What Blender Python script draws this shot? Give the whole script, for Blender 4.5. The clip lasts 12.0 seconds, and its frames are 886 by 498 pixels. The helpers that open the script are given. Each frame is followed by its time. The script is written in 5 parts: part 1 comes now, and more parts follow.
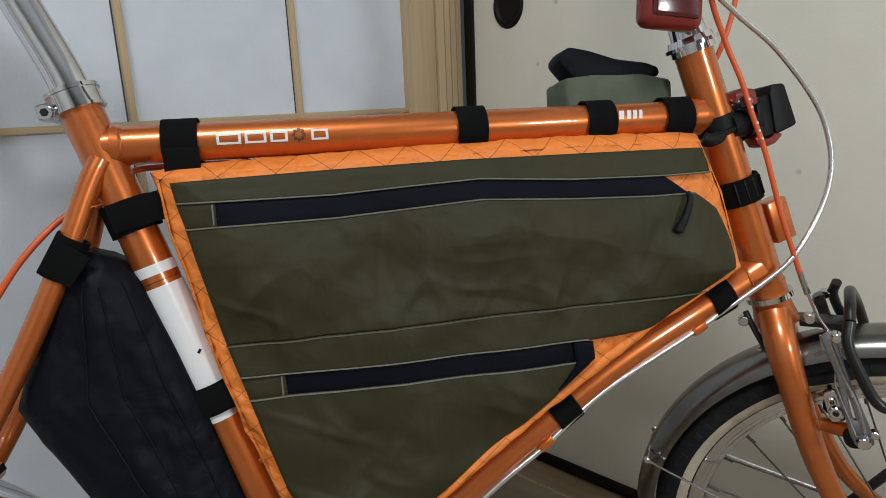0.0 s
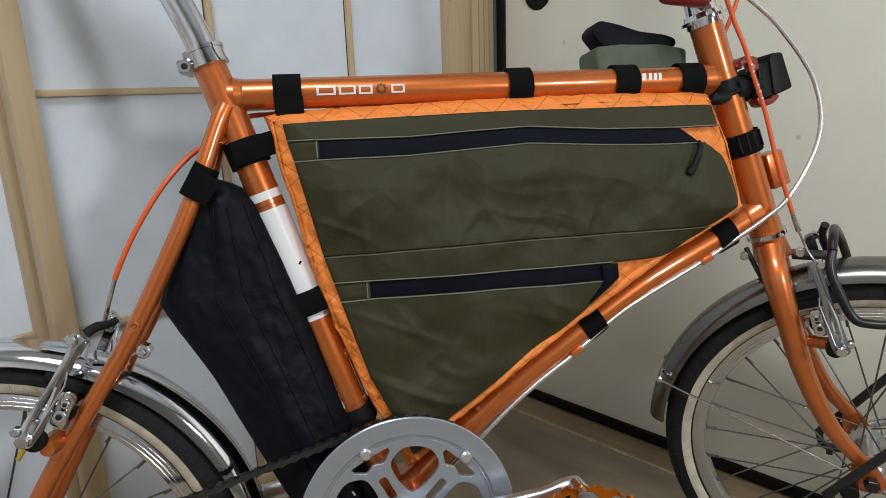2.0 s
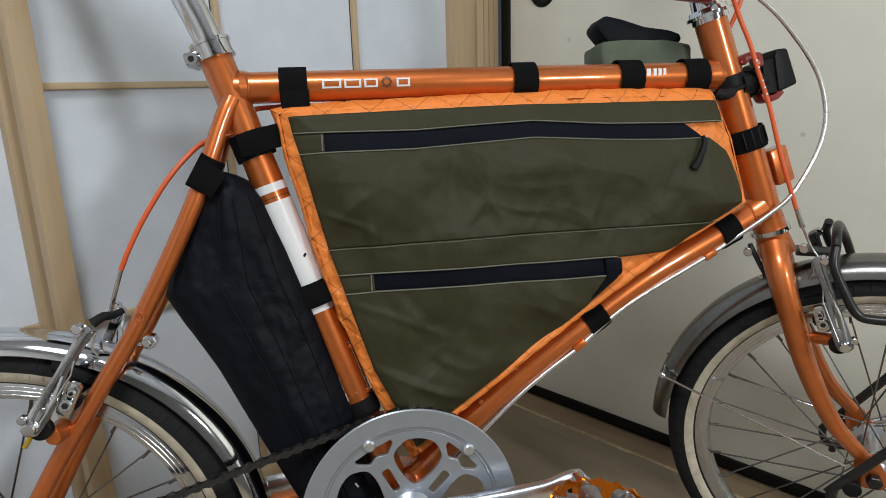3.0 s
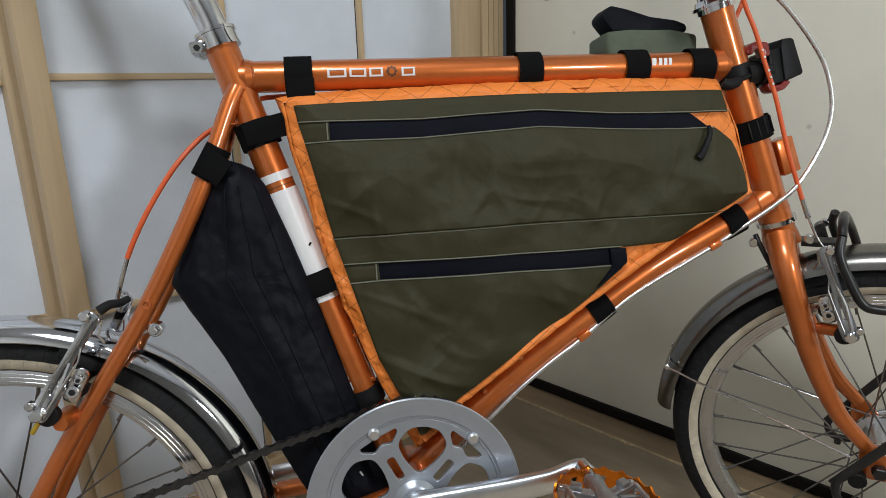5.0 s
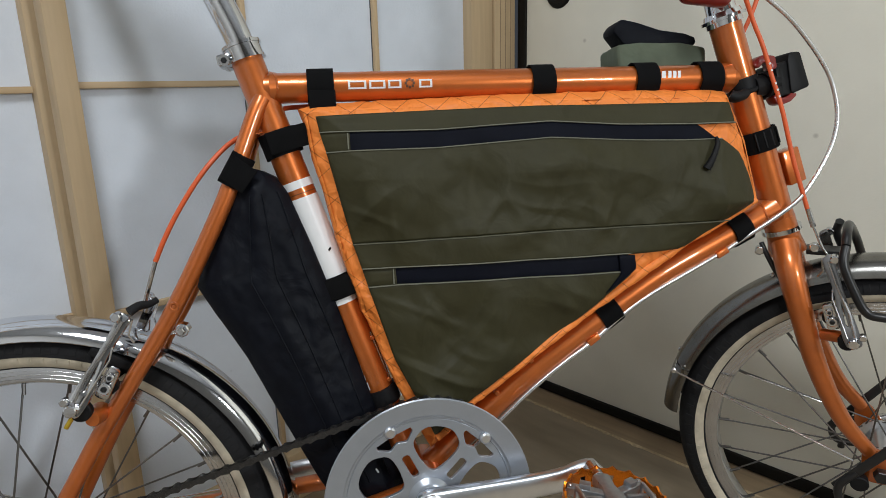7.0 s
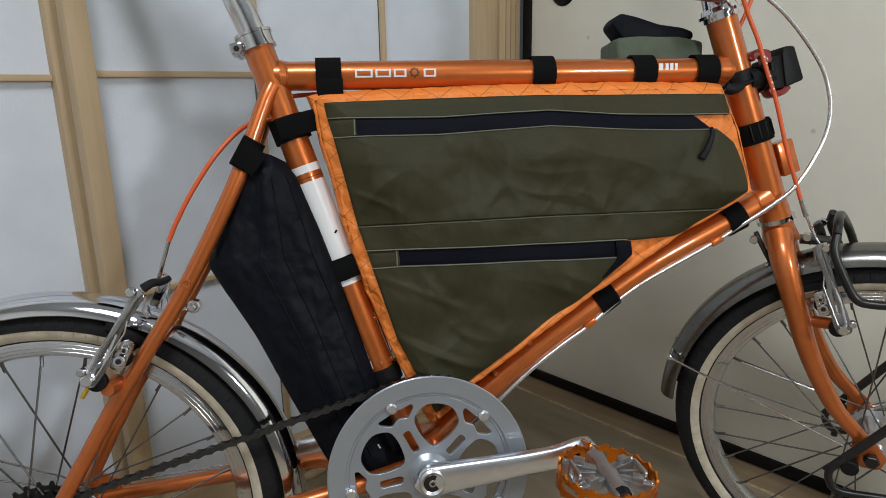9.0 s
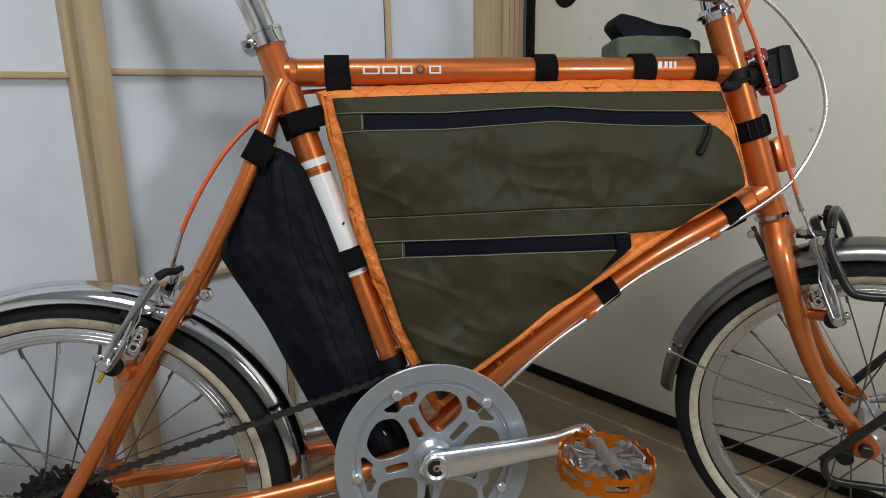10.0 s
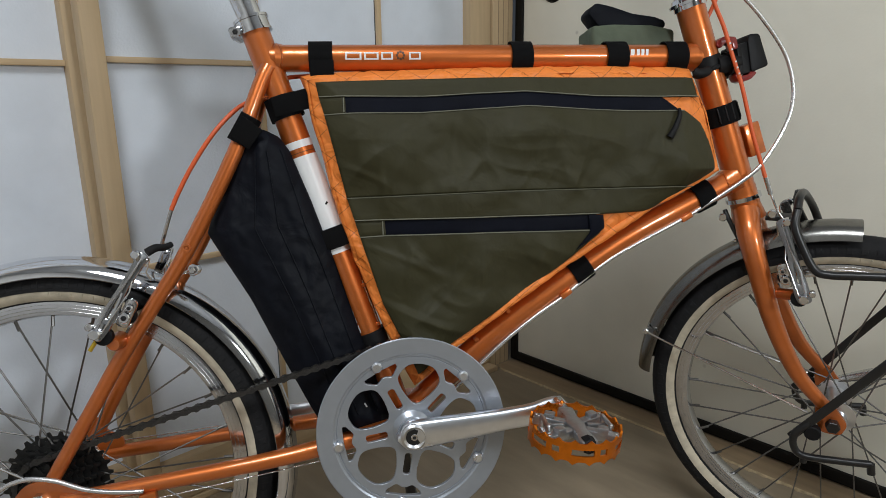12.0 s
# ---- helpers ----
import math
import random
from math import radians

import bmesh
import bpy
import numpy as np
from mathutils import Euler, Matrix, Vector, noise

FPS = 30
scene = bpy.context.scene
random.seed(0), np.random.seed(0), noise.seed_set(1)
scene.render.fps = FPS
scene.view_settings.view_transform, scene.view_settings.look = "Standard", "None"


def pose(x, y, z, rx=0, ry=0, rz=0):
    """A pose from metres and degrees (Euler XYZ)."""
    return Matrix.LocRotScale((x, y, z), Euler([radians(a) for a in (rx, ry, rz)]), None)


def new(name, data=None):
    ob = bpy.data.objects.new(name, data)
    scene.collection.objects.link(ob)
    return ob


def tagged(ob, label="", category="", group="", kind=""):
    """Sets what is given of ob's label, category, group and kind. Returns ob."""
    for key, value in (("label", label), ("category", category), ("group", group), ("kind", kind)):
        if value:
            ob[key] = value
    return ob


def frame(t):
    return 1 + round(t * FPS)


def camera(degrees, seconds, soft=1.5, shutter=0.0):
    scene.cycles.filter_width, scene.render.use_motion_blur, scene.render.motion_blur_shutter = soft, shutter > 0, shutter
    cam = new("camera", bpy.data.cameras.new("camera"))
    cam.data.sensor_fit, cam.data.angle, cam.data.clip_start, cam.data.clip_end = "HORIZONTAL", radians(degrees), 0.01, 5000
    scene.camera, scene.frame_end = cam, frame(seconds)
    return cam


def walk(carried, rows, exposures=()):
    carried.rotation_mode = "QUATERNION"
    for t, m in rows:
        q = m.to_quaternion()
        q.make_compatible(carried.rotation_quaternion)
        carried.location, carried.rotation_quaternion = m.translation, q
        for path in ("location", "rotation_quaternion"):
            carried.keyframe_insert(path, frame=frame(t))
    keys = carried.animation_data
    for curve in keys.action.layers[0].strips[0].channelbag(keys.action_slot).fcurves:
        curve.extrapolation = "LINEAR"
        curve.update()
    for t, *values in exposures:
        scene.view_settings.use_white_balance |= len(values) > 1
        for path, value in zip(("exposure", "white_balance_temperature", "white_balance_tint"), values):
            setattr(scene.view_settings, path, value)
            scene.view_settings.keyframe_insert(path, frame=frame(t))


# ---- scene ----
cam = camera(70.5, 12.0, soft=0.9)
METRES, EYE, TILT, LEAN, TURN = 0.38, 0.735, 0.0, 0.0, -12.16
ROWS = [
    (0.0, 0.0, 0.0, 0.0, -0.55, -13.34, 2.32),
    (0.5, -0.0679, -0.1541, -0.0358, -0.29, -13.55, 2.27),
    (1.0, -0.0909, -0.3282, -0.0397, -0.0, -13.94, 2.22),
    (1.5, -0.1025, -0.3372, -0.0637, 0.26, -14.13, 2.09),
    (2.0, -0.1239, -0.3443, -0.0706, 0.47, -14.2, 1.88),
    (2.5, -0.1284, -0.3571, -0.0809, 0.62, -14.24, 1.71),
    (3.0, -0.1265, -0.3548, -0.0848, 0.84, -14.25, 1.62),
    (5.0, -0.1285, -0.3625, -0.1065, 1.23, -14.45, 1.65),
    (5.5, -0.1438, -0.356, -0.1035, 1.31, -14.58, 1.62),
    (6.0, -0.1473, -0.3477, -0.112, 1.46, -14.69, 1.6),
    (6.5, -0.1386, -0.3303, -0.1148, 1.56, -14.7, 1.55),
    (7.0, -0.1485, -0.4196, -0.0755, 1.96, -14.4, 1.36),
    (9.0, -0.1326, -0.4938, -0.1109, 2.69, -14.23, 0.91),
    (9.5, -0.1541, -0.5163, -0.1372, 2.92, -14.07, 0.78),
    (10.0, -0.1338, -0.5539, -0.1315, 3.01, -13.91, 0.8),
    (10.5, -0.1416, -0.6269, -0.1247, 3.1, -13.88, 0.72),
    (11.0, -0.1181, -0.6518, -0.1502, 3.2, -13.93, 0.78),
    (11.5, -0.0654, -0.6317, -0.1793, 3.22, -13.82, 0.75),
    (12.0, -0.0553, -0.6424, -0.1843, 3.29, -13.72, 0.7),
]
walk(cam, [(t, pose(0, 0, EYE, TILT, LEAN, TURN) @ pose(METRES * x, METRES * y, METRES * z, 90 + pitch, roll, yaw)) for t, x, y, z, yaw, pitch, roll in ROWS], exposures=((0.0, -0.10), (0.5, 0.06), (2.5, 0.07), (5.0, -0.02), (6.5, 0.02), (7.0, 0.0), (9.0, -0.07), (10.5, -0.08), (12.0, -0.11)))

# ---- light ----
ROOM = Matrix(((-0.8306, 0.5568, 0, 0.319), (-0.5568, -0.8306, 0, 1.237), (0, 0, 1, 0), (0, 0, 0, 1)))
world = bpy.data.worlds.new("world")
scene.world = world
world.use_nodes = True
world.node_tree.nodes["Background"].inputs[0].default_value = (0.75, 0.85, 1.0, 1)
world.node_tree.nodes["Background"].inputs[1].default_value = 0.05


lamp_data = bpy.data.lights.new("room_lamp_light", "POINT")
lamp_data.energy, lamp_data.shadow_soft_size, lamp_data.color = 32, 0.10, (0.92, 0.97, 1.0)
room_lamp = new("room_lamp_light", lamp_data)
room_lamp.matrix_world = ROOM @ Matrix.Translation((0.78, 2.10, 1.08))
ceiling_data = bpy.data.lights.new("ceiling_lamp_light", "AREA")
ceiling_data.shape, ceiling_data.size, ceiling_data.energy, ceiling_data.color = "DISK", 0.9, 35, (0.93, 0.975, 1.0)
ceiling_lamp = new("ceiling_lamp_light", ceiling_data)
ceiling_lamp.matrix_world = ROOM @ pose(1.75, 1.35, 2.33)


# ---- materials ----
def material(name, colour, rough=0.5, metal=0.0, coat=0.0, vary=0.15, scale=30.0, bump=0.0, bump_scale=200.0, second=None, stretch=None):
    """A surface with a broad and a fine variation of its colour, and a fine relief."""
    mat = bpy.data.materials.new(name)
    mat.use_nodes = True
    nt = mat.node_tree
    n, ln = nt.nodes, nt.links
    b = n["Principled BSDF"]
    b.inputs["Roughness"].default_value = rough
    b.inputs["Metallic"].default_value = metal
    b.inputs["Coat Weight"].default_value = coat
    b.inputs["Coat Roughness"].default_value = 0.06
    co = n.new("ShaderNodeTexCoord")
    src = co.outputs["Object"]
    if stretch:
        mp = n.new("ShaderNodeMapping")
        mp.inputs["Scale"].default_value = stretch
        ln.new(src, mp.inputs["Vector"])
        src = mp.outputs["Vector"]
    big = n.new("ShaderNodeTexNoise")
    big.inputs["Scale"].default_value, big.inputs["Detail"].default_value = scale * 0.2, 4
    small = n.new("ShaderNodeTexNoise")
    small.inputs["Scale"].default_value, small.inputs["Detail"].default_value = scale * 3, 3
    ln.new(src, big.inputs["Vector"])
    ln.new(src, small.inputs["Vector"])
    add = n.new("ShaderNodeMath")
    add.operation = "ADD"
    ln.new(big.outputs["Fac"], add.inputs[0])
    ln.new(small.outputs["Fac"], add.inputs[1])
    ramp = n.new("ShaderNodeValToRGB")
    lo = [c * (1 - vary) for c in colour]
    hi = list(second) if second else [min(1, c * (1 + vary)) for c in colour]
    ramp.color_ramp.elements[0].position, ramp.color_ramp.elements[0].color = 0.7 / 2, (*lo, 1)
    ramp.color_ramp.elements[1].position, ramp.color_ramp.elements[1].color = 1.3 / 2, (*hi, 1)
    half = n.new("ShaderNodeMath")
    half.operation = "MULTIPLY"
    half.inputs[1].default_value = 0.5
    ln.new(add.outputs[0], half.inputs[0])
    ln.new(half.outputs[0], ramp.inputs["Fac"])
    ln.new(ramp.outputs["Color"], b.inputs["Base Color"])
    rr = n.new("ShaderNodeMapRange")
    rr.inputs["From Min"].default_value, rr.inputs["From Max"].default_value = 0.3, 0.7
    rr.inputs["To Min"].default_value, rr.inputs["To Max"].default_value = max(0.02, rough * 0.85), min(1, rough * 1.15)
    ln.new(big.outputs["Fac"], rr.inputs["Value"])
    ln.new(rr.outputs["Result"], b.inputs["Roughness"])
    if bump:
        fine = n.new("ShaderNodeTexNoise")
        fine.inputs["Scale"].default_value, fine.inputs["Detail"].default_value = bump_scale, 4
        ln.new(src, fine.inputs["Vector"])
        bp = n.new("ShaderNodeBump")
        bp.inputs["Strength"].default_value, bp.inputs["Distance"].default_value = bump, 0.002
        ln.new(fine.outputs["Fac"], bp.inputs["Height"])
        ln.new(bp.outputs["Normal"], b.inputs["Normal"])
    return mat


def specked(mat, colour, size=9.0, few=0.80, amount=0.35):
    """Sparse small stains on a plain surface."""
    n, ln = mat.node_tree.nodes, mat.node_tree.links
    b = n["Principled BSDF"]
    vor = n.new("ShaderNodeTexVoronoi")
    vor.inputs["Scale"].default_value = size
    ln.new(n["Texture Coordinate"].outputs["Object"], vor.inputs["Vector"])
    sep = n.new("ShaderNodeSeparateColor")
    ln.new(vor.outputs["Color"], sep.inputs[0])
    near = n.new("ShaderNodeMapRange")
    near.inputs["From Min"].default_value, near.inputs["From Max"].default_value = 0.018, 0.045
    near.inputs["To Min"].default_value, near.inputs["To Max"].default_value = amount, 0.0
    ln.new(vor.outputs["Distance"], near.inputs["Value"])
    pick = n.new("ShaderNodeMath")
    pick.operation = "GREATER_THAN"
    pick.inputs[1].default_value = few
    ln.new(sep.outputs[0], pick.inputs[0])
    mul = n.new("ShaderNodeMath")
    mul.operation = "MULTIPLY"
    ln.new(pick.outputs[0], mul.inputs[0])
    ln.new(near.outputs["Result"], mul.inputs[1])
    mix = n.new("ShaderNodeMix")
    mix.data_type = "RGBA"
    ln.new(mul.outputs[0], mix.inputs["Factor"])
    ln.new(n["Color Ramp"].outputs["Color"], mix.inputs["A"])
    mix.inputs["B"].default_value = (*colour, 1)
    ln.new(mix.outputs["Result"], b.inputs["Base Color"])
    return mat


def woven(name, colour, rough, pitch, bump, vary=0.15, wrinkle=0.0, spec=0.5, diamond=None):
    """Cloth with a fine weave, soft creases and, where asked, a diamond of darker threads."""
    mat = material(name, colour, rough, vary=vary, scale=14)
    nt = mat.node_tree
    n, ln = nt.nodes, nt.links
    b = n["Principled BSDF"]
    b.inputs["Specular IOR Level"].default_value = spec
    co = n["Texture Coordinate"].outputs["Object"]
    waves = []
    for axis in "XZ":
        w = n.new("ShaderNodeTexWave")
        w.bands_direction = axis
        w.inputs["Scale"].default_value = 0.314 / pitch
        w.inputs["Distortion"].default_value = 0.3
        ln.new(co, w.inputs["Vector"])
        waves.append(w.outputs["Fac"])
    mul = n.new("ShaderNodeMath")
    mul.operation = "ADD"
    ln.new(waves[0], mul.inputs[0])
    ln.new(waves[1], mul.inputs[1])
    crease = n.new("ShaderNodeTexNoise")
    crease.inputs["Scale"].default_value, crease.inputs["Detail"].default_value = 28, 3
    crease.inputs["Distortion"].default_value = 0.6
    ln.new(co, crease.inputs["Vector"])
    b1 = n.new("ShaderNodeBump")
    b1.inputs["Strength"].default_value, b1.inputs["Distance"].default_value = wrinkle, 0.012
    ln.new(crease.outputs["Fac"], b1.inputs["Height"])
    b2 = n.new("ShaderNodeBump")
    b2.inputs["Strength"].default_value, b2.inputs["Distance"].default_value = bump, 0.0006
    ln.new(mul.outputs[0], b2.inputs["Height"])
    ln.new(b1.outputs["Normal"], b2.inputs["Normal"])
    ln.new(b2.outputs["Normal"], b.inputs["Normal"])
    if diamond:
        ramp = n["Color Ramp"]
        sep = n.new("ShaderNodeSeparateXYZ")
        ln.new(co, sep.inputs[0])
        total = None
        for sign in (1, -1):
            m1 = n.new("ShaderNodeMath")
            m1.operation = "MULTIPLY_ADD"
            m1.inputs[1].default_value = sign * 1.25
            ln.new(sep.outputs["Z"], m1.inputs[0])
            ln.new(sep.outputs["X"], m1.inputs[2])
            pp = n.new("ShaderNodeMath")
            pp.operation = "PINGPONG"
            pp.inputs[1].default_value = diamond / 2
            ln.new(m1.outputs[0], pp.inputs[0])
            lt = n.new("ShaderNodeMath")
            lt.operation = "LESS_THAN"
            lt.inputs[1].default_value = 0.00045
            ln.new(pp.outputs[0], lt.inputs[0])
            if total is None:
                total = lt
            else:
                mx = n.new("ShaderNodeMath")
                mx.operation = "MAXIMUM"
                ln.new(total.outputs[0], mx.inputs[0])
                ln.new(lt.outputs[0], mx.inputs[1])
                total = mx
        mix = n.new("ShaderNodeMix")
        mix.data_type = "RGBA"
        ln.new(total.outputs[0], mix.inputs["Factor"])
        ln.new(ramp.outputs["Color"], mix.inputs["A"])
        mix.inputs["B"].default_value = (0.30, 0.085, 0.02, 1)
        ln.new(mix.outputs["Result"], b.inputs["Base Color"])
    return mat


ORANGE = material("orange_metallic_paint", (0.54, 0.134, 0.023), 0.36, 0.64, 1.0, 0.08, 25, 0.03, 900)
PETAL_BROWN = material("dark_brown_print", (0.11, 0.040, 0.012), 0.45, 0.0)
CHROME = material("chrome", (0.66, 0.67, 0.70), 0.08, 1.0, vary=0.04, scale=12)
SPOKE_STEEL = material("dull_spoke_steel", (0.17, 0.165, 0.16), 0.34, 1.0, vary=0.15, scale=30)
STEEL = material("stainless_steel", (0.62, 0.62, 0.63), 0.22, 1.0, vary=0.08, scale=20)
ALLOY = material("brushed_alloy", (0.66, 0.67, 0.70), 0.30, 1.0, vary=0.06, scale=30, bump=0.05, bump_scale=500)
CAST = material("grey_cast_alloy", (0.42, 0.43, 0.45), 0.34, 0.9, vary=0.12, scale=60, bump=0.08, bump_scale=500)
DULL_ALLOY = material("dull_brake_alloy", (0.30, 0.30, 0.31), 0.28, 1.0, vary=0.15, scale=40)
RIM_ALLOY = material("bright_rim_alloy", (0.58, 0.59, 0.62), 0.16, 1.0, vary=0.06, scale=18)
GREY_PAINT = material("silver_grey_paint", (0.36, 0.39, 0.44), 0.33, 0.6, vary=0.05, scale=25, bump=0.03, bump_scale=900)
BLACK_METAL = material("black_enamel", (0.009, 0.009, 0.010), 0.35, 0.0, vary=0.2, scale=30)
BLACK_PLASTIC = material("black_plastic", (0.006, 0.006, 0.007), 0.55, vary=0.2, scale=40, bump=0.1, bump_scale=700)
BLACK_PLASTIC.node_tree.nodes["Principled BSDF"].inputs["Specular IOR Level"].default_value = 0.22
POLISHED = material("polished_alloy", (0.80, 0.83, 0.89), 0.29, 1.0, vary=0.05, scale=30, bump=0.04, bump_scale=500)
DULL_STEEL = material("dull_fender_steel", (0.22, 0.215, 0.205), 0.24, 1.0, vary=0.12, scale=25)
RUBBER = material("tyre_rubber", (0.012, 0.012, 0.013), 0.75, vary=0.25, scale=40, bump=0.3, bump_scale=300)
RUBBER.node_tree.nodes["Principled BSDF"].inputs["Specular IOR Level"].default_value = 0.22
CREAM = material("cream_sidewall", (0.50, 0.445, 0.345), 0.65, vary=0.22, scale=30, bump=0.15, bump_scale=150)
CHAIN_STEEL = material("oiled_chain", (0.06, 0.058, 0.057), 0.4, 0.8, vary=0.4, scale=80)
DARK_STEEL = material("dark_sprocket_steel", (0.008, 0.008, 0.008), 0.40, 0.0, vary=0.3, scale=60)
DARK_STEEL.node_tree.nodes["Principled BSDF"].inputs["Specular IOR Level"].default_value = 0.25
WHITE_PAINT = material("white_decal", (0.78, 0.79, 0.80), 0.35, vary=0.03, scale=20)
RED_PLASTIC = material("red_plastic", (0.20, 0.014, 0.012), 0.3, coat=0.3, vary=0.1)
RED_DARK = material("dark_red_lens", (0.09, 0.012, 0.012), 0.22, coat=0.5, vary=0.1)
CABLE_RED = material("orange_red_cable", (0.68, 0.11, 0.03), 0.4, vary=0.06)
CABLE_SILVER = material("silver_cable_housing", (0.66, 0.66, 0.67), 0.25, 0.8, vary=0.08, scale=60)
ANODISED = material("orange_anodised_alloy", (0.72, 0.20, 0.015), 0.28, 0.9, vary=0.1, scale=40)
BRASS = material("brass_nipple", (0.6, 0.42, 0.05), 0.35, 0.8)
WEBBING = woven("black_webbing", (0.005, 0.005, 0.0055), 0.95, 0.0007, 0.0, 0.2, 0.1, 0.1)
BLACK_CLOTH = woven("black_nylon", (0.0038, 0.0048, 0.0084), 0.55, 0.0009, 0.0, 0.2, 0.25, 0.13)
OLIVE = woven("olive_nylon", (0.0365, 0.0335, 0.0150), 0.58, 0.0008, 0.0, 0.10, 0.18, 0.22)
OLIVE_LIGHT = woven("grey_green_canvas", (0.095, 0.115, 0.078), 0.8, 0.001, 0.0, 0.15, 0.3)
NAVY = woven("dark_navy_zip_tape", (0.0035, 0.0045, 0.0095), 0.65, 0.0014, 0.0, 0.2, 0.1, 0.10)
ORANGE_CLOTH = woven("orange_sailcloth", (0.87, 0.245, 0.045), 0.55, 0.001, 0.0, 0.08, 0.8, 0.4, diamond=0.044)
THREAD = material("grey_thread", (0.10, 0.10, 0.07), 0.8)
THREAD_LIGHT = material("pale_thread", (0.17, 0.17, 0.13), 0.8)
PAPER = material("shoji_paper", (0.70, 0.75, 0.83), 0.85, vary=0.05, scale=6, bump=0.25, bump_scale=260)
specked(PAPER, (0.25, 0.25, 0.26), 11.0, 0.72, 0.55)
WOOD = material("pale_cedar_wood", (0.53, 0.39, 0.235), 0.55, vary=0.14, scale=22, bump=0.12, bump_scale=160, stretch=(1, 1, 0.06))
WOOD_H = material("pale_cedar_rail", (0.53, 0.39, 0.235), 0.55, vary=0.14, scale=22, bump=0.12, bump_scale=160, stretch=(0.06, 1, 1))
FUSUMA = material("cream_fusuma_paper", (0.79, 0.76, 0.66), 0.75, vary=0.035, scale=5, bump=0.12, bump_scale=220)
specked(FUSUMA, (0.30, 0.27, 0.22), 8.0, 0.75, 0.5)
LACQUER = material("black_lacquer", (0.008, 0.007, 0.006), 0.55, coat=0.0, vary=0.2)
LACQUER.node_tree.nodes["Principled BSDF"].inputs["Specular IOR Level"].default_value = 0.18
TATAMI = material("worn_brown_floor", (0.270, 0.215, 0.150), 0.55, vary=0.2, scale=9, bump=0.2, bump_scale=160, stretch=(1, 0.25, 1))
specked(TATAMI, (0.42, 0.36, 0.27), 22.0, 0.7, 0.5)
SILL_WOOD = material("worn_sill_wood", (0.28, 0.20, 0.12), 0.55, vary=0.18, scale=20, bump=0.1, stretch=(1, 0.08, 1))
FRAY = material("pale_frayed_fibre", (0.40, 0.31, 0.19), 0.85, vary=0.35, scale=60, bump=0.3, bump_scale=300)
PLASTER = material("plain_wall_plaster", (0.58, 0.575, 0.56), 0.9, vary=0.06, scale=8, bump=0.2)
# made-up dark tone, so the bright metal has something dim to reflect
UNSEEN_WALL = material("dark_unseen_wall", (0.13, 0.125, 0.115), 0.9, vary=0.08, scale=8, bump=0.2)
CEILING = material("ceiling_board", (0.50, 0.52, 0.55), 0.8, vary=0.1, scale=8, stretch=(1, 0.1, 1))


# ---- building helpers ----
def link(name, bm, mat, parent=None, label="", m=None, smooth=40):
    mesh = bpy.data.meshes.new(name)
    bmesh.ops.recalc_face_normals(bm, faces=bm.faces)
    bm.to_mesh(mesh)
    bm.free()
    mesh.materials.append(mat)
    if smooth:
        mesh.polygons.foreach_set("use_smooth", [True] * len(mesh.polygons))
        mesh.set_sharp_from_angle(angle=radians(smooth))
    ob = new(name, mesh)
    if parent:
        ob.parent = parent
    if m is not None:
        ob.matrix_basis = m
    if label:
        ob["label"] = label
    return ob


def part(name, bm, mat, parent, label="", m=None, smooth=40):
    return link(name, bm, mat, parent, label, m, smooth)


def repeat(ob, m):
    """Another object on the same mesh, under the same parent."""
    o = ob.copy()
    scene.collection.objects.link(o)
    o.matrix_basis = m
    return o


def thing(name, m, label, category, group="", kind=""):
    ob = new(name)
    ob.empty_display_size = 0.05
    ob.matrix_world = m
    return tagged(ob, label, category, group, kind)


def spline(pts, per=8):
    """A smooth line through the points."""
    p = [Vector(q) for q in pts]
    if len(p) < 3:
        return p
    p = [2 * p[0] - p[1], *p, 2 * p[-1] - p[-2]]
    out = []
    for i in range(1, len(p) - 2):
        a, b, c, d = p[i - 1 : i + 3]
        for k in range(per):
            t = k / per
            out.append(0.5 * (2 * b + (c - a) * t + (2 * a - 5 * b + 4 * c - d) * t * t + (3 * b - a - 3 * c + d) * t**3))
    return out + [p[-2]]


def tube(pts, r, seg=12, bm=None, flat=1.0, closed=False, up=None):
    """A round (or, with flat, oval) bar along pts; r is a number or (first, last), flat squeezes it across."""
    bm = bm or bmesh.new()
    pts = [Vector(p) for p in pts]
    n = len(pts)
    radii = [r[0] + (r[1] - r[0]) * i / max(1, n - 1) for i in range(n)] if isinstance(r, tuple) else [r] * n
    ref = Vector(up) if up else None
    rings = []
    for i, p in enumerate(pts):
        if closed:
            d = (pts[(i + 1) % n] - pts[i - 1]).normalized()
        else:
            d = (pts[min(i + 1, n - 1)] - pts[max(i - 1, 0)]).normalized()
        if ref is None:
            ref = Vector((0, 1, 0)) if abs(d.y) < 0.9 else Vector((1, 0, 0))
        a = (ref - d * ref.dot(d)).normalized()
        b = d.cross(a)
        if not up:
            ref = a
        rings.append([bm.verts.new(p + radii[i] * (math.cos(t) * a * flat + math.sin(t) * b)) for t in [2 * math.pi * k / seg for k in range(seg)]])
    for i in range(n if closed else n - 1):
        u, v = rings[i], rings[(i + 1) % n]
        for k in range(seg):
            bm.faces.new((u[k], u[(k + 1) % seg], v[(k + 1) % seg], v[k]))
    if not closed:
        bm.faces.new(rings[0][::-1])
        bm.faces.new(rings[-1])
    return bm


